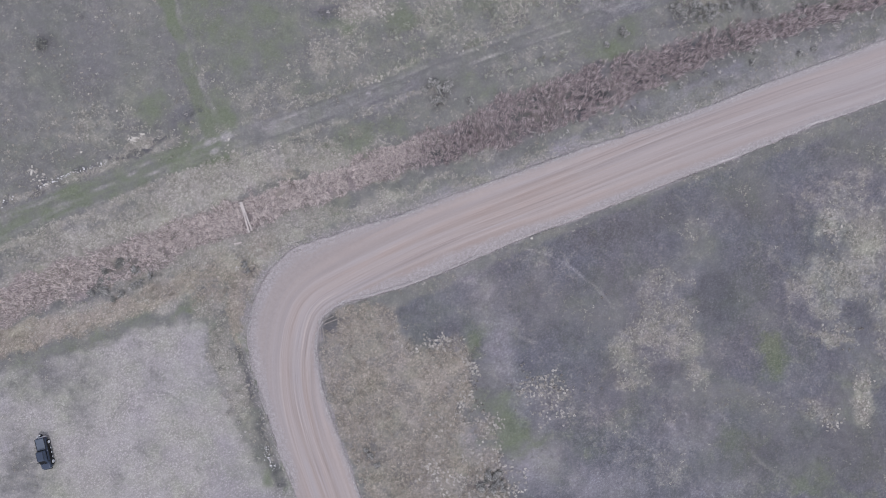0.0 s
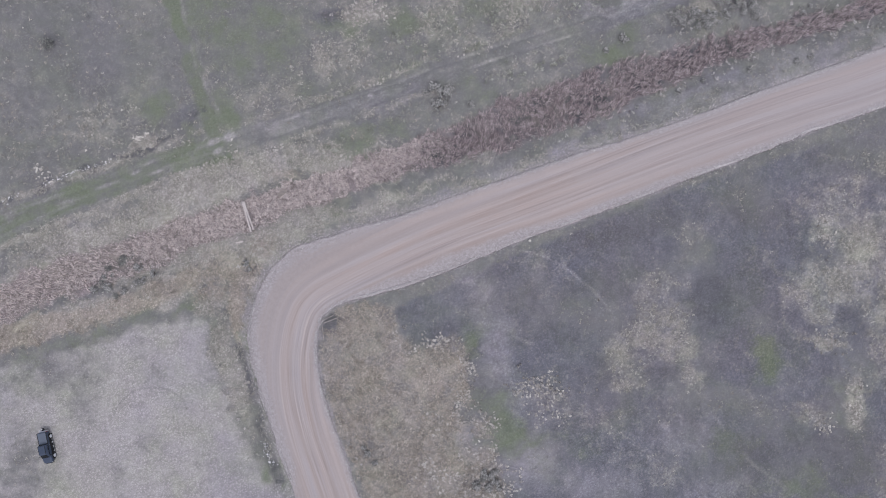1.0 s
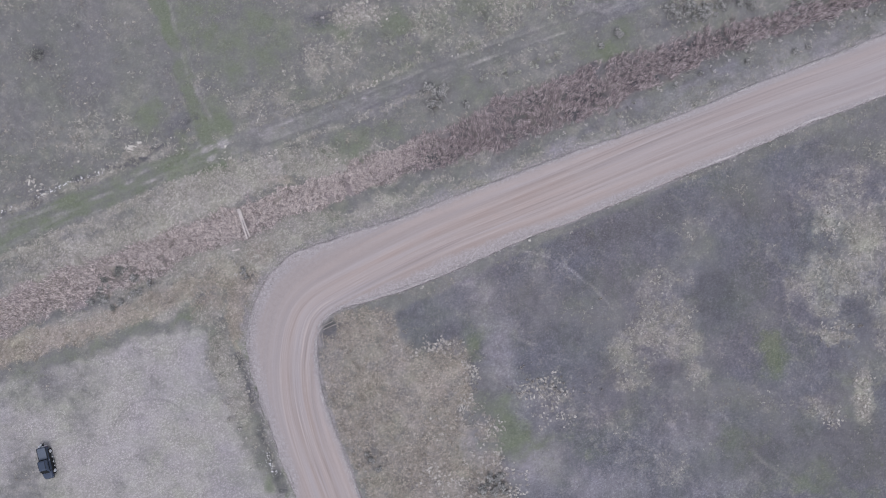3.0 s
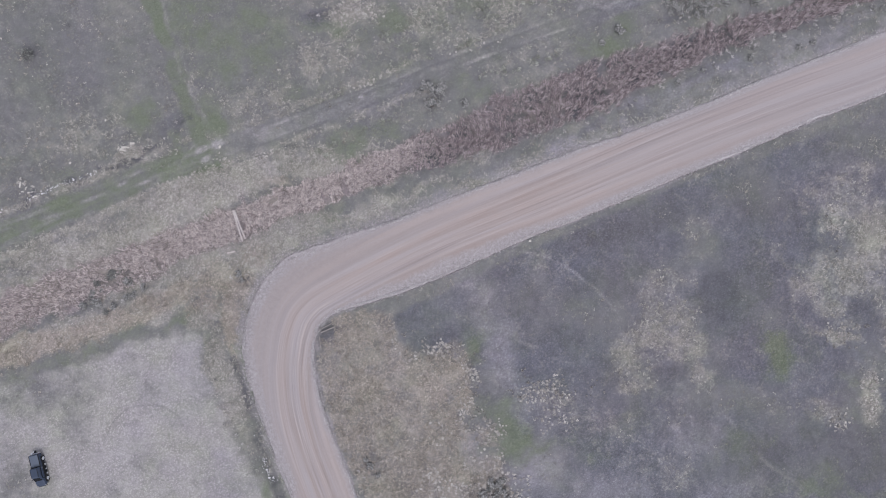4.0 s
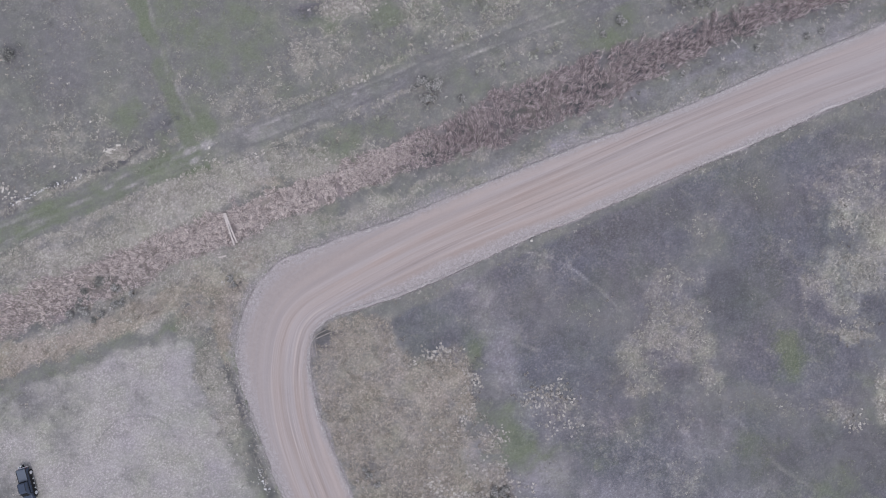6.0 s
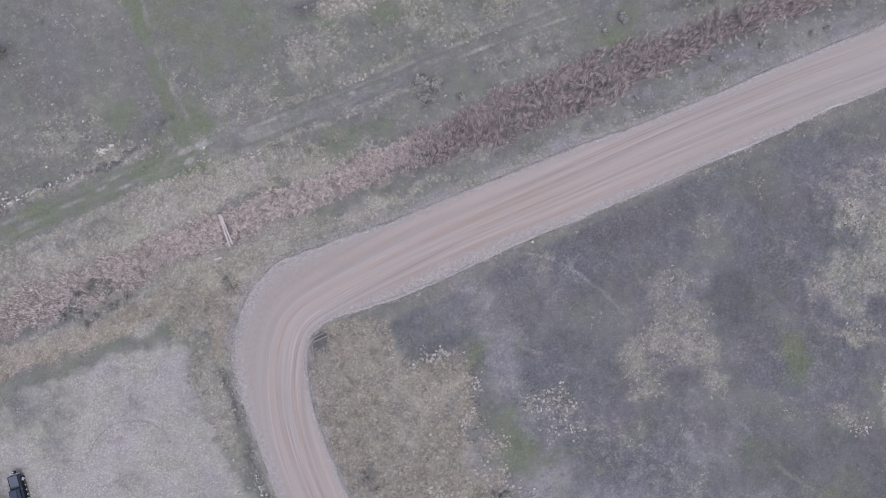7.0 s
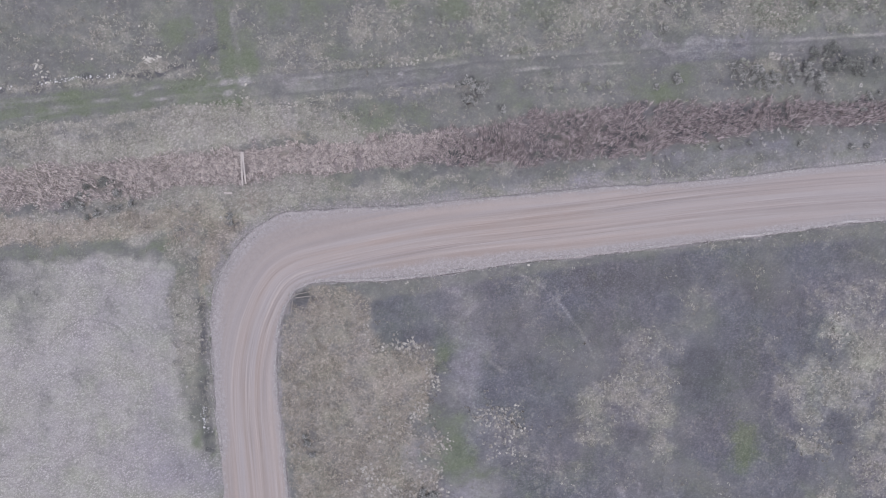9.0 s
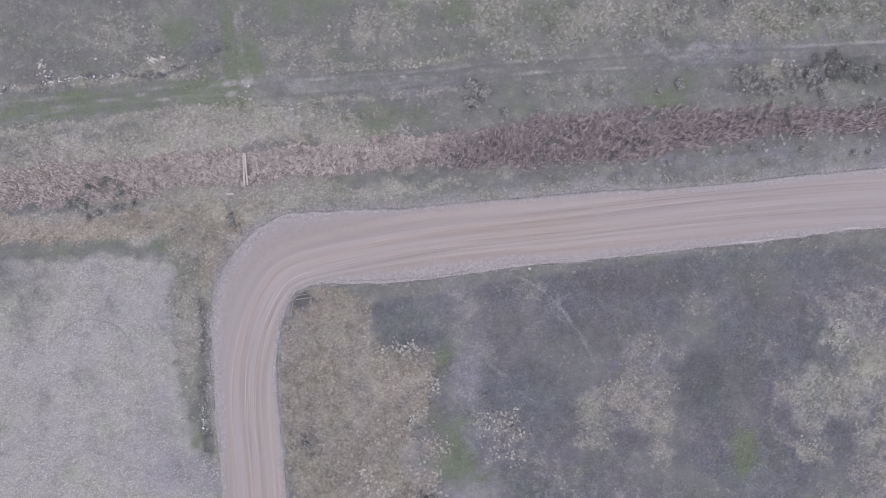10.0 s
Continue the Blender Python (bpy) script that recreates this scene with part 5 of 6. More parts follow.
spill_gravel()


def crest_gravel():
    """The grader's ridge along both edges, thick on the field side."""
    x, y, runs, south, e = beside_road(42000, -0.5, -0.1)
    ok = (fbm(runs, 30.0 * south, 4, 98) + np.where(south & (runs < 262), 0.06, np.where(runs < 262, -0.12, np.where(south, -0.2, 0.0))) > rng.uniform(-0.2, 0.4, len(x))) & (np.abs(x) < 84)
    ok &= sample(drive, x, y) < 0.35
    x, y = x[ok], y[ok]
    pebbles("ridge_gravel", x, y, 0.025 + 0.065 * rng.uniform(0, 1, len(x)) ** 2, MAT_CREST, "thin ridge of pale gravel left along the road", 0.09 - sample(relief, x, y))


crest_gravel()


def grow_brush():
    """Low grey brush beside the reeds, and pale bunch grass by the track."""
    x, y = scatter(60000)
    d, w = sample(reed_d, x, y), sample(wide, x, y)
    near = smooth(d + w, -3.2, -0.8) * smooth(-(d + w), -0.6, 0.2) * smooth(x, 2, 14) * np.interp(x, [30, 42], [0.75, 1.3])
    near = np.maximum(near, smooth(-(d - w), -3.0, -0.6) * smooth(d - w, -0.6, 0.2) * smooth(x, 30, 45) * 0.7)
    near = np.maximum(near, blobs(x, y, BRUSH)) * smooth(fbm(x, y, 1.8, 88), -0.2, 0.25)
    ok = (near * 0.55 > rng.uniform(0, 1, len(x))) & (sample(np.abs(road_d) - half_here, x, y) > 1.0)
    tufts("grey_brush", x[ok], y[ok], rng.uniform(0.14, 0.34, ok.sum()), MAT_BRUSH, "low grey brush beside the reeds", "brush", 8, 1.0, 0.2)
    x, y = scatter(110000, (-36, 82, 10, 55))
    ok = (blobs(x + 1.5 * fbm(x, y, 2, 89), y, BUNCH) * smooth(fbm(x, y, 1.6, 90), -0.15, 0.25) * 0.6 > rng.uniform(0, 1, len(x))) & (np.abs(sample(track_d, x, y)) > 1.6)
    tufts("bunch_grass", x[ok], y[ok], rng.uniform(0.16, 0.38, ok.sum()), MAT_BUNCH, "pale olive bunch grass beside the track", "grass", 9, 1.0, 0.16)


grow_brush()


# ---------------------------------------------------------------- the parked pickup
def build_truck():
    """A pickup that faces +x, on its wheels at z = 0."""
    root = tagged(new("pickup_truck"), "dark slate blue pickup truck parked on pale stubble", "pickup truck")

    def loft(sections, bevel=0.04):
        """Body from cross-sections: x, half width, bottom, top, half width at the top."""
        bm = bmesh.new()
        rings = []
        for x, w, lo, hi, wt in sections:
            mid = lo + (hi - lo) * 0.55
            rings.append([bm.verts.new(p) for p in ((x, -w * 0.94, lo), (x, -w, mid), (x, -wt, hi), (x, wt, hi), (x, w, mid), (x, w * 0.94, lo))])
        for a, b in zip(rings[:-1], rings[1:]):
            for i in range(6):
                bm.faces.new((a[i], a[(i + 1) % 6], b[(i + 1) % 6], b[i]))
        bm.faces.new(rings[0]), bm.faces.new(rings[-1][::-1])
        bmesh.ops.bevel(bm, geom=bm.edges[:], offset=bevel, segments=2, affect="EDGES", profile=0.7)
        return bm

    part("body", loft([(-2.45, 0.82, 0.52, 1.02, 0.80), (-2.35, 0.86, 0.42, 1.06, 0.84), (-0.4, 0.87, 0.36, 1.06, 0.84), (1.0, 0.87, 0.36, 1.04, 0.82), (1.95, 0.85, 0.42, 0.98, 0.78), (2.3, 0.78, 0.45, 0.93, 0.68), (2.5, 0.62, 0.5, 0.82, 0.5)]), MAT_PAINT, root)
    part("hood", loft([(1.48, 0.78, 0.98, 1.09, 0.70), (1.8, 0.74, 0.95, 1.06, 0.64), (2.3, 0.62, 0.86, 0.96, 0.50)], 0.03), MAT_PAINT, root)
    cab = part("cab", loft([(-0.56, 0.78, 1.02, 1.60, 0.56), (-0.42, 0.78, 1.02, 1.70, 0.58), (0.68, 0.78, 1.02, 1.70, 0.58), (0.92, 0.78, 1.02, 1.60, 0.57), (1.58, 0.77, 0.99, 1.08, 0.70)], 0.04), MAT_PAINT, root)
    part("bed_cover", box((1.80, 1.46, 0.06), (-1.49, 0, 1.075), 0.025), MAT_COVER, root, "dark grey vinyl cover over the load bed")

    for k in (-1, 1):
        part("bed_rail", box((1.92, 0.11, 0.07), (-1.48, k * 0.77, 1.09), 0.025), MAT_TRIM, root, "black rail along the load bed")
        part("roof_drip_rail", box((1.3, 0.06, 0.05), (0.16, k * 0.585, 1.69), 0.02), MAT_TRIM, root, "black roof edge strip")
    part("bed_front_seal", box((0.1, 1.5, 0.07), (-0.6, 0, 1.09), 0.025), MAT_TRIM, root, "black seal behind the cab")

    def pane(name, corners, label):
        bm = bmesh.new()
        c = [Vector(p) for p in corners]
        out = (c[1] - c[0]).cross(c[3] - c[0]).normalized()
        lo = [bm.verts.new(p - out * 0.01) for p in c]
        hi = [bm.verts.new(p + out * 0.016) for p in c]
        bm.faces.new(lo[::-1]), bm.faces.new(hi)
        for i in range(4):
            bm.faces.new((lo[i], lo[(i + 1) % 4], hi[(i + 1) % 4], hi[i]))
        part(name, bm, MAT_WINDOW, root, label)

    pane("windshield", [(1.53, -0.66, 1.125), (1.53, 0.66, 1.125), (0.97, 0.53, 1.575), (0.97, -0.53, 1.575)], "dark windshield glass")
    pane("rear_window", [(-0.575, 0.58, 1.2), (-0.575, -0.58, 1.2), (-0.575, -0.5, 1.52), (-0.575, 0.5, 1.52)], "dark rear window glass")
    for k in (-1, 1):
        quad = [(-0.40, k * 0.775, 1.12), (1.26, k * 0.765, 1.14), (0.84, k * 0.62, 1.56), (-0.32, k * 0.62, 1.58)]
        pane("side_window", quad if k < 0 else quad[::-1], "dark side window glass")
        part("mirror", box((0.12, 0.22, 0.16), (1.2, k * 0.98, 1.16), 0.03), MAT_TRIM, root, "black door mirror")
        part("step_bar", box((1.9, 0.14, 0.06), (0.1, k * 0.93, 0.34), 0.025), MAT_TRIM, root, "black side step bar")
        # black panel added to darken the lower side like shade
        part("side_shade_panel", box((3.9, 0.03, 0.44), (0.0, k * 0.885, 0.58), 0.012), MAT_TRIM, root, "black panel standing in for the shaded lower side")
        part("door_handle", box((0.20, 0.05, 0.05), (-0.35, k * 0.88, 0.92), 0.015), MAT_CHROME, root, "chrome door handle")
        part("headlight", box((0.10, 0.30, 0.16), (2.40, k * 0.54, 0.72), 0.03), MAT_LAMP_CLEAR, root, "clear headlight")
        part("tail_light", box((0.08, 0.16, 0.32), (-2.44, k * 0.72, 0.82), 0.025), MAT_LAMP_RED, root, "red tail light")
        for x in (-1.55, 1.55):
            part("wheel_arch", ring(x, k * 0.86, 0.36, 0.46, 0.38, 0.06), MAT_TRIM, root, "black wheel arch")
            tyre = part("wheel", ring(x, k * 0.80, 0.36, 0.36, 0.22, 0.24), MAT_TYRE, root, "dusty black tyre")
            part("rim", ring(x, k * 0.87, 0.36, 0.26, 0.05, 0.16), MAT_ALLOY, tyre, "bright alloy rim")
        # pale blocks added as a row of bright dots along the side
        for x in (-0.6, 0.1, 0.8):
            part("side_dot_block", box((0.22, 0.10, 0.16), (x, k * 1.0, 0.36), 0.03), MAT_ALLOY, root, "pale block on the step bar")
    part("front_bumper", box((0.18, 1.36, 0.22), (2.50, 0, 0.52), 0.05), MAT_TRIM, root, "black front bumper")
    part("rear_bumper", box((0.16, 1.60, 0.20), (-2.52, 0, 0.52), 0.05), MAT_CHROME, root, "chrome rear bumper")
    # pale block added as the bumper end's reflection
    part("bumper_glint", box((0.26, 0.26, 0.2), (-2.66, -0.6, 0.56), 0.06), MAT_ALLOY, root, "pale block standing in for a glint on the bumper end")
    part("tow_hitch", box((0.44, 0.46, 0.18), (-2.76, -0.12, 0.46), 0.05), MAT_TRIM, root, "black tow hitch")
    # second pale block, a white glint given shape above the hitch
    part("hitch_glint", box((0.2, 0.2, 0.16), (-2.86, -0.2, 0.62), 0.06), MAT_ALLOY, root, "pale block standing in for a glint above the hitch")
    part("grille", box((0.06, 0.80, 0.18), (2.47, 0, 0.74), 0.02), MAT_TRIM, root, "black grille")
    part("tailgate", box((0.06, 1.36, 0.44), (-2.455, 0, 0.84), 0.02), MAT_PAINT, root)
    part("chassis", box((4.4, 1.0, 0.16), (0, 0, 0.42), 0.03), MAT_TRIM, root)
    return root


def ring(x, y, z, outer, inner, width):
    """A wheel-shaped ring about the y axis."""
    bm = bmesh.new()
    n = 20
    loops = []
    for r, w in ((inner, -0.5), (outer * 0.93, -0.5), (outer, -0.32), (outer, 0.32), (outer * 0.93, 0.5), (inner, 0.5)):
        loops.append([bm.verts.new((x + r * math.cos(2 * math.pi * i / n), y + w * width, z + r * math.sin(2 * math.pi * i / n))) for i in range(n)])
    for a, b in zip(loops, loops[1:] + loops[:1]):
        for i in range(n):
            bm.faces.new((a[i], a[(i + 1) % n], b[(i + 1) % n], b[i]))
    return bm


TRUCK_X, TRUCK_Y = -60.85, -31.0
truck = build_truck()
truck.matrix_world = pose(TRUCK_X, TRUCK_Y, height(TRUCK_X, TRUCK_Y) + 0.01, 0, 0, -77) @ Matrix.Diagonal((0.98, 0.88, 1, 1))


# ---------------------------------------------------------------- timber
def plank(length, width, thick, seed):
    """A sawn board with a slight bow, chipped ends and rounded edges."""
    r = random.Random(seed)
    bm = bmesh.new()
    n = 10
    rings = []
    for i in range(n + 1):
        u = i / n - 0.5
        x = u * length + (r.uniform(-0.04, 0.04) if i in (0, n) else 0)
        b, w = 0.03 * (0.25 - u * u) * 4, width / 2 * (1 + r.uniform(-0.04, 0.04))
        y = 0.04 * math.sin(u * 3 + seed)
        rings.append([bm.verts.new((x, y + k, b + h)) for k, h in ((-w, 0.012), (-w + 0.012, 0), (w - 0.012, 0), (w, 0.012), (w, thick - 0.012), (w - 0.012, thick), (-w + 0.012, thick), (-w, thick - 0.012))])
    for a, b in zip(rings[:-1], rings[1:]):
        for i in range(8):
            bm.faces.new((a[i], a[(i + 1) % 8], b[(i + 1) % 8], b[i]))
    bm.faces.new(rings[0]), bm.faces.new(rings[-1][::-1])
    return bm


def lay(ob, ax, ay, bx, by, lift=0.0):
    """Lays a thing made along x from one end to the other, resting on the ground."""
    za, zb = height(ax, ay) + lift, height(bx, by) + lift
    ob.matrix_world = Matrix.Translation(((ax + bx) / 2, (ay + by) / 2, (za + zb) / 2)) @ Euler((0, -math.atan2(zb - za, math.hypot(bx - ax, by - ay)), math.atan2(by - ay, bx - ax))).to_matrix().to_4x4()
    return ob


bridge = tagged(new("footbridge"), "two pale weathered planks laid across the reed ditch", "footbridge")
part("plank", plank(4.95, 0.26, 0.07, 3), MAT_PLANK, bridge).location = (0, -0.19, 0.06)
part("plank", plank(4.75, 0.24, 0.07, 5), MAT_PLANK, bridge).matrix_world = pose(-0.06, 0.19, 0.06, 0, 0, 1.6)
part("bearer", plank(0.9, 0.14, 0.10, 8), MAT_LOG, bridge).matrix_world = pose(-2.2, 0, -0.03, 0, 0, 90)
part("bearer", plank(0.9, 0.14, 0.10, 9), MAT_LOG, bridge).matrix_world = pose(2.2, 0, -0.03, 0, 0, 90)
lay(bridge, -31.22, 7.41, -29.65, 2.80, 0.22)

loose = tagged(part("loose_board", plank(1.2, 0.24, 0.05, 11), MAT_PLANK), "short pale board lying on dry grass", "board")
lay(loose, -32.26, 0.97, -31.13, 1.23, 0.05)

TIMBERS = [(-18.26, -11.37, -16.00, -10.50, 0.2), (-18.43, -11.02, -16.69, -10.07, 0.15), (-18.52, -11.89, -18.17, -13.98, 0.15), (-18.86, -12.15, -18.78, -14.15, 0.10),
           (-16.86, -16.58, -15.47, -18.50, 0.15), (-16.34, -16.15, -15.64, -17.80, 0.1), (-38.60, -5.98, -40.17, -6.85, 0.08), (-34.95, -5.98, -34.25, -7.55, 0.07), (-40.95, -10.41, -41.29, -9.98, 0.1)]
for i, (ax, ay, bx, by, thick) in enumerate(TIMBERS):
    ob = part("timber", plank(math.hypot(bx - ax, by - ay), thick * 0.7, thick * 0.55, 20 + i), MAT_LOG)
    tagged(ob, "silvered old timber lying beside the road bend", "timber", "old timbers")
    lay(ob, ax, ay, bx, by, 0.07)


# ---------------------------------------------------------------- stones
def stone(name, size, seed, material):
    r = random.Random(seed)
    bm = bmesh.new()
    bmesh.ops.create_icosphere(bm, subdivisions=2, radius=size)
    for v in bm.verts:
        k = 1 + 0.35 * noise.noise(v.co / size * 1.3 + Vector((seed, 0, 0)))
        v.co = Vector((v.co.x * k * 1.15, v.co.y * k * 0.9, max(v.co.z * k * 0.65, -size * 0.3)))
    return part(name, bm, material)


def strew(makers, centre_line, count, spread, seed, sizes=(0.7, 1.5)):
    """Copies of the given stones strewn along a line."""
    r = random.Random(seed)
    line = spline(centre_line, 0.2)
    for i in range(count):
        x, y = line[r.randrange(len(line))]
        x, y = x + r.gauss(0, spread), y + r.gauss(0, spread)
        s = r.uniform(*sizes)
        ob = copy_thing(r.choice(makers), pose(x, y, height(x, y) + 0.02, 0, 0, r.uniform(0, 360)))
        ob.scale = (s * r.uniform(0.7, 1.6), s * r.uniform(0.6, 1.1), s * r.uniform(0.5, 1.0))


WHITE = []
for i in range(3):
    ob = tagged(stone("white_stone", 0.15, 3 + i, MAT_WHITE_STONE), "white limestone lump exposed on an eroded edge", "stone", "white stones along the track")
    x, y = (-59.93, 10.54, -55.15, 12.46, -52.54, 13.33)[2 * i:2 * i + 2]
    ob.matrix_world = pose(x, y, height(x, y) + 0.02, 0, 0, 40 * i)
    WHITE.append(ob)
strew(WHITE, [(-61.93, 9.85), (-59.50, 10.80), (-56.89, 11.93)], 64, 0.2, 5, (0.15, 0.65))
strew(WHITE, [(-56.45, 12.11), (-53.84, 12.72), (-51.50, 13.85)], 30, 0.3, 6, (0.15, 0.6))
strew(WHITE, [(-68.19, 7.06), (-65.58, 8.45)], 10, 0.3, 7, (0.3, 0.9))
DITCH_STONES = [tagged(stone("ditch_stone", 0.16, 13 + i, MAT_WHITE_STONE), "pale stone dumped in the roadside ditch", "stone", "stones in the ditch") for i in range(2)]
for ob, (x, y) in zip(DITCH_STONES, ((-26.58, -33.26), (-26.93, -32.04))):
    ob.matrix_world = pose(x, y, height(x, y) + 0.03)
strew(DITCH_STONES, [(-27.63, -30.13), (-26.93, -32.04), (-26.06, -33.78)], 56, 0.3, 8, (0.12, 0.55))
strew(DITCH_STONES, [(-30.94, -17.11), (-29.37, -22.32), (-27.98, -28.40)], 18, 0.5, 9, (0.2, 0.55))
RUBBLE = [tagged(stone("tan_rubble", 0.24, 33 + i, MAT_TAN_STONE), "pale tan lump of rubble in short grass", "rubble", "rubble heap by the track") for i in range(2)]
for ob, (x, y) in zip(RUBBLE, ((-47.76, 16.98), (-46.28, 17.85))):
    ob.matrix_world = pose(x, y, height(x, y) + 0.03)
strew(RUBBLE, [(-48.37, 16.11), (-47.50, 17.07), (-45.93, 17.68)], 12, 0.45, 10, (0.4, 1.1))
strew(RUBBLE, [(-62.98, 11.41), (-61.67, 10.89)], 7, 0.5, 11, (0.5, 1.2))
KERB = tagged(stone("road_stone", 0.2, 51, MAT_TAN_STONE), "pale stone sitting on the road edge", "stone", "stones at the road edge")
KERB.matrix_world = pose(13.65, 1.84, height(13.65, 1.84) + 0.05)
for x, y, s in ((-50.12, 21.42, 0.8), (-58.83, 30.04, 0.5), (-61.09, 28.30, 0.4), (-32.97, 17.07, 1.0), (-54.47, 24.03, 0.6), (-55.59, 15.07, 0.9)):
    ob = copy_thing(KERB, pose(x, y, height(x, y) + 0.04, 0, 0, 70 * s))
    ob.scale = (s, s, s)


# ---------------------------------------------------------------- shrubs and weed clumps
def shrub(name, seed, radius, tall, leaves, leaf, label, category, group="", heads=14):
    """A low shrub: forked stems, and leaf tufts gathered round their ends."""
    r = np.random.default_rng(seed)
    root = new(name)
    tagged(root, label, category, group)
    bm = bmesh.new()
    ends = []
    for i in range(heads):
        a, rad = r.uniform(0, 2 * np.pi), radius * np.sqrt(r.uniform(0.02, 1))
        tip = Vector((math.cos(a) * rad, math.sin(a) * rad, tall * (1.05 - 0.5 * (rad / radius) ** 2) * r.uniform(0.75, 1.1)))
        ends.append(tip)
        bend = Vector((tip.x * 0.35 + r.normal(0, 0.05), tip.y * 0.35 + r.normal(0, 0.05), tip.z * 0.55))
        rings = []
        for p, w in ((Vector((tip.x * 0.06, tip.y * 0.06, -0.05)), 0.035), (bend, 0.022), (tip, 0.008)):
            rings.append([bm.verts.new(p + Vector((w * math.cos(t), w * math.sin(t), 0))) for t in (0, 2.1, 4.2)])
        for u, v in zip(rings[:-1], rings[1:]):
            for j in range(3):
                bm.faces.new((u[j], u[(j + 1) % 3], v[(j + 1) % 3], v[j]))
    part("stems", bm, MAT_STEM, root)
    verts, faces = [], []
    for tip in ends:
        size = radius * r.uniform(0.26, 0.42)
        for _ in range(leaves):
            a, lift = r.uniform(0, 2 * np.pi), r.uniform(0.1, 1.0)
            d = np.array((math.cos(a), math.sin(a), 0.9 * lift))
            side = np.array((-math.sin(a), math.cos(a), r.normal(0, 0.25)))
            root_at = np.array(tip) * (1, 1, 0.8) + r.normal(0, size * 0.2, 3) - (0, 0, size * 0.5 * (1 - lift))
            l, w = size * r.uniform(0.6, 1.2), size * r.uniform(0.10, 0.2)
            k = len(verts)
            verts += [root_at, root_at + d * l * 0.65 - side * w, root_at + d * l * 0.65 + side * w, root_at + d * l + (0, 0, -0.1 * l)]
            faces += [(k, k + 2, k + 1), (k + 1, k + 2, k + 3)]
    ob = new("foliage", fast_mesh("foliage", np.array(verts), np.array(faces), leaf))
    ob.parent = root
    return root


def plant(ob, x, y, turn=0, s=1.0):
    c = copy_thing(ob, pose(x, y, height(x, y), 0, 0, turn))
    c.scale = (s, s, s)
    return c


sage = [shrub("sage_shrub", 60 + i, 0.9, 0.85, 30, MAT_SAGE, "grey sage shrub with pale tufted twigs", "shrub", "grey sage shrubs", 22) for i in range(3)]
dark = [shrub("dark_shrub", 70 + i, 1.0, 0.6, 18, MAT_DARK_LEAF, "low dark green shrub in dry grass", "shrub", "dark shrubs", 22) for i in range(2)]
clumps = [shrub("weed_clump", 80 + i, 0.24, 0.3, 14, MAT_STRAW_CLUMP, "bleached dead weed clump on dark soil", "weed", "bleached weed clumps", 9) for i in range(3)]
first = {"sage": [(-1.39, 25.34, 0), (0.17, 24.64, 90), (-0.70, 22.55, 200)], "dark": [(-61.70, 31.43, 0), (51.06, 41.83, 60)], "clump": [(17.03, -21.10, 0), (15.73, -20.23, 40), (18.08, -21.45, 80)]}
for made, key in ((sage, "sage"), (dark, "dark"), (clumps, "clump")):
    for ob, (x, y, turn) in zip(made, first[key]):
        ob.matrix_world = pose(x, y, height(x, y), 0, 0, turn)

SAGE_SPOTS = [(-2.78, 24.64, .5), (0.96, 25.51, .6), (4.09, 22.81, .7), (27.94, 33.53, .8), (25.24, 31.61, .5), (38.99, 37.49, .9), (45.64, 39.78, .9), (48.01, 38.87, .8), (23.90, 44.41, .8), (31.63, 46.48, .8), (24.21, 40.05, .6), (-11.21, -31.69, .6), (-10.08, -32.91, .5), (-11.82, -30.65, .4), (7.30, -34.30, .8), (8.69, -35.86, .7), (5.73, -36.38, .7),
              (-30.61, -2.16, .6), (-29.91, -3.03, .4), (36.63, 25.34, .4), (40.55, 27.08, .4), (47.52, 28.82, .45), (54.91, 30.30, .5), (57.09, 31.09, .5), (15.31, 17.68, .4), (20.53, 19.85, .35), (14.01, 18.03, .35), (30.11, 22.90, .3), (-47.47, -3.03, .7), (-44.86, -3.90, .6), (-54.25, -6.68, .6), (-52.08, -6.24, .7), (-49.64, -6.68, .6)]
for i, (x, y, s) in enumerate(SAGE_SPOTS):
    plant(sage[i % 3], x, y, 47 * i, s)
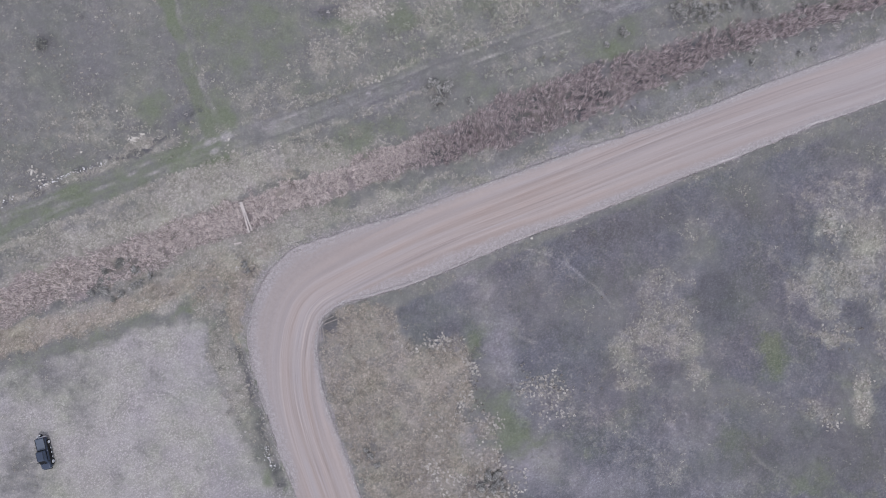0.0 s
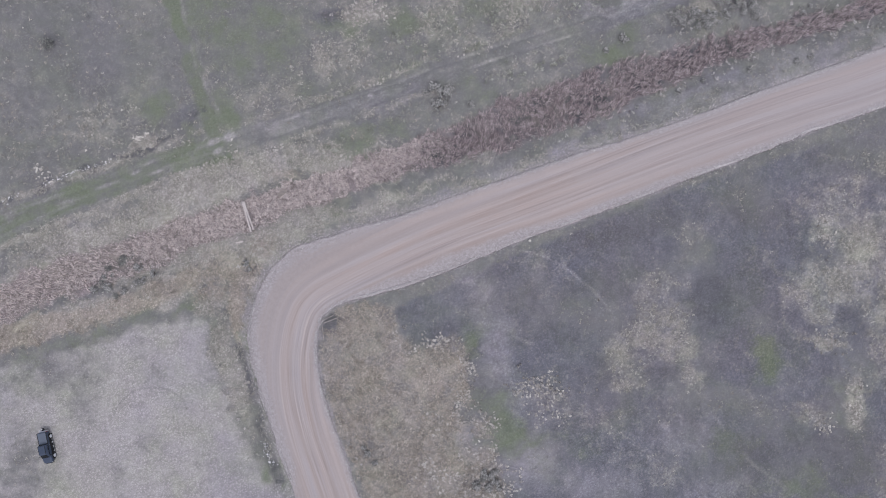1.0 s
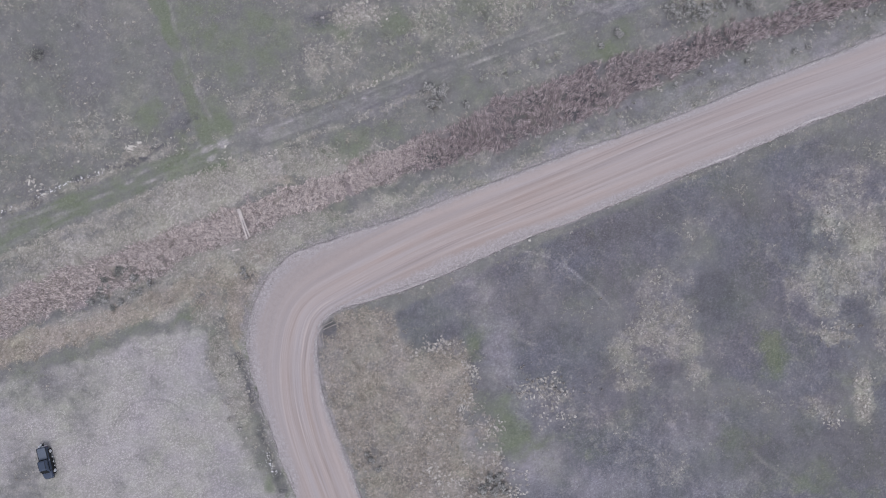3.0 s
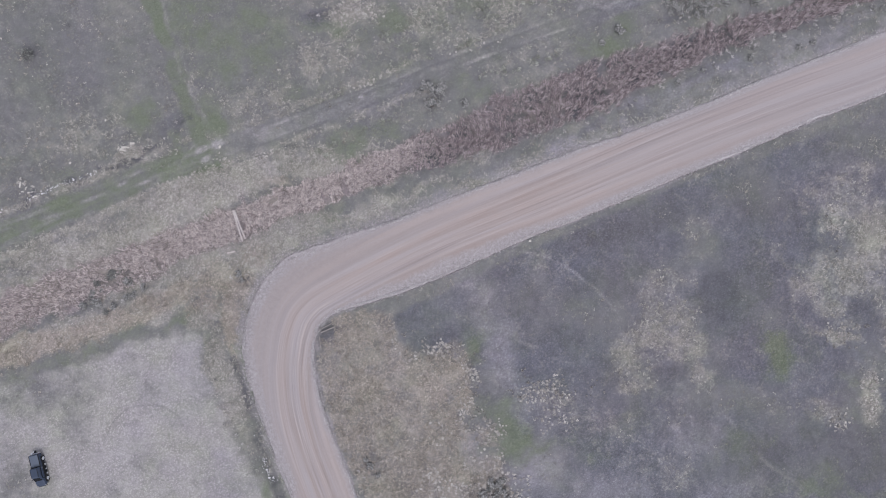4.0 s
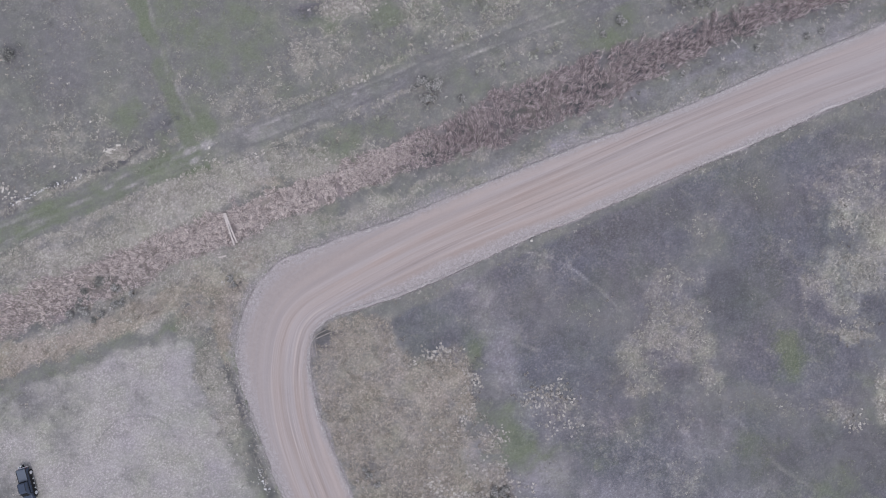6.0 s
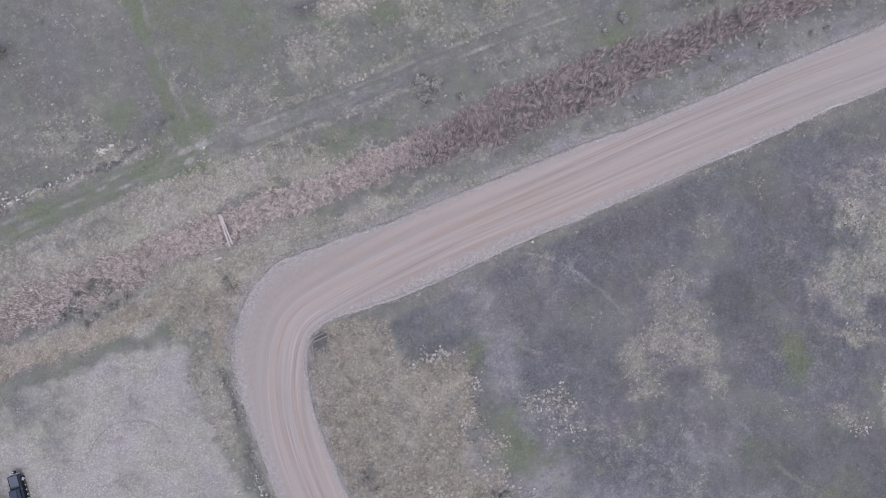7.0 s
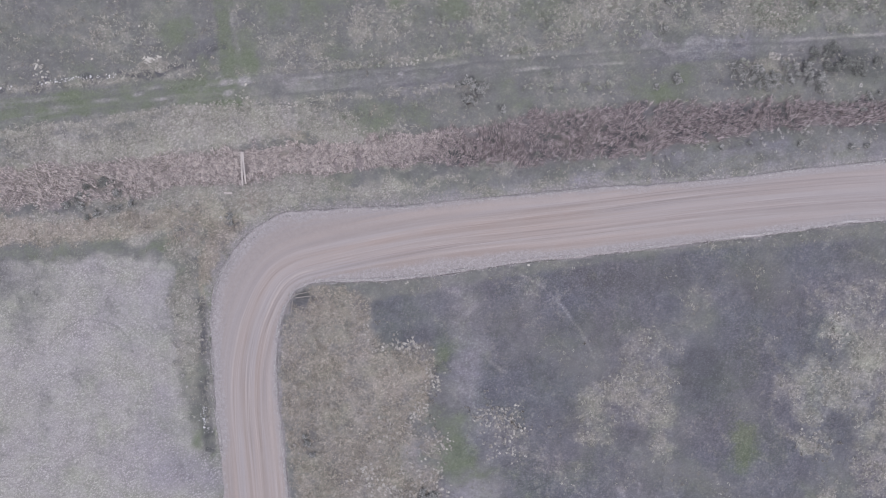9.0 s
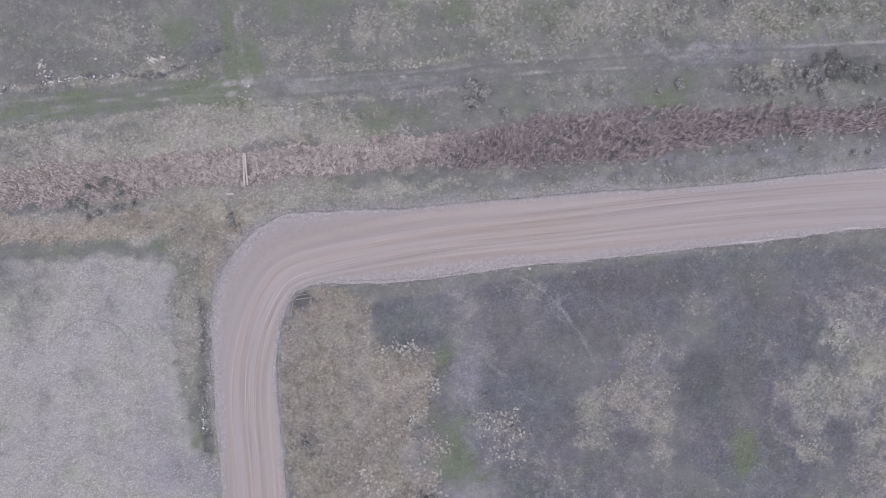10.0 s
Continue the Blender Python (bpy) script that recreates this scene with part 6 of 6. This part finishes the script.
DARK_SPOTS = [(-52.52, -3.37, .6), (-50.08, -1.98, .8), (-48.87, -1.29, .5), (10.96, 17.85, .6), (6.60, -35.34, .5), 
              (-50.77, -7.55, .5), (-53.21, -5.63, .5)]
for i, (x, y, s) in enumerate(DARK_SPOTS):
    plant(dark[i % 2], x, y, 61 * i, s)
r = random.Random(4)
for made, cx, cy, rx, ry, n, low, high in ((dark, 50.9, 42.3, 5.0, 1.7, 30, .3, .7), (sage, 38.41, 36.48, 3.6, 1.1, 22, .3, .75), (sage, 45.58, 38.40, 3.6, 1.4, 22, .3, .75), (sage, 42.08, 37.12, 2.4, 0.9, 6, .25, .5), (sage, 55.93, 38.00, 1.6, 1.6, 6, .3, .6),
                                           (sage, 7.04, -35.51, 2.6, 1.8, 7, .3, .6), (sage, -49.73, -4.76, 5.0, 1.2, 9, .25, .55), (sage, -0.78, 23.95, 1.2, 1.6, 4, .3, .6)):
    for _ in range(n):
        x, y = cx + rx * r.uniform(-1, 1), cy + ry * r.uniform(-1, 1)
        plant(r.choice(made), x, y, r.uniform(0, 360), r.uniform(low, high))
for cx, cy, rx, ry, n in ((15.73, -21.01, 5.0, 2.4, 44), (12.69, -19.54, 2, 2, 12), (23.12, -20.58, 2.6, 1.8, 12), (1.39, -15.37, 3.6, 1.4, 22), (3.30, -20.58, 1.8, 3.8, 40), (-1.22, -15.80, 2.4, 1.4, 14),
                          (5.74, -24.92, 2.0, 3.0, 16), (-5.13, -12.76, 1.8, 2.4, 12), (-51.65, -0.59, 5.0, 1.8, 14), (-55.16, 18.11, 4.0, 2, 8),
                          (59.22, 4.63, 1.4, 3.6, 16), (60.07, -12.76, 3, 1.4, 12), (59.61, -25.36, 1.4, 2.2, 10), (-23.84, 15.50, 5, 1.0, 12), (-16.01, 22.90, 4, 1.2, 8), (6.60, -35.34, 4, 3, 18), (24.52, -7.37, 0.7, 0.5, 6), (61.37, -14.50, 2.5, 1.6, 12), (63.98, -12.33, 1.6, 0.8, 6)):
    for _ in range(n):
        x, y = r.gauss(cx, rx * 0.55), r.gauss(cy, ry * 0.55)
        plant(r.choice(clumps), x, y, r.uniform(0, 360), 0.3 + 0.6 * r.random() ** 2)
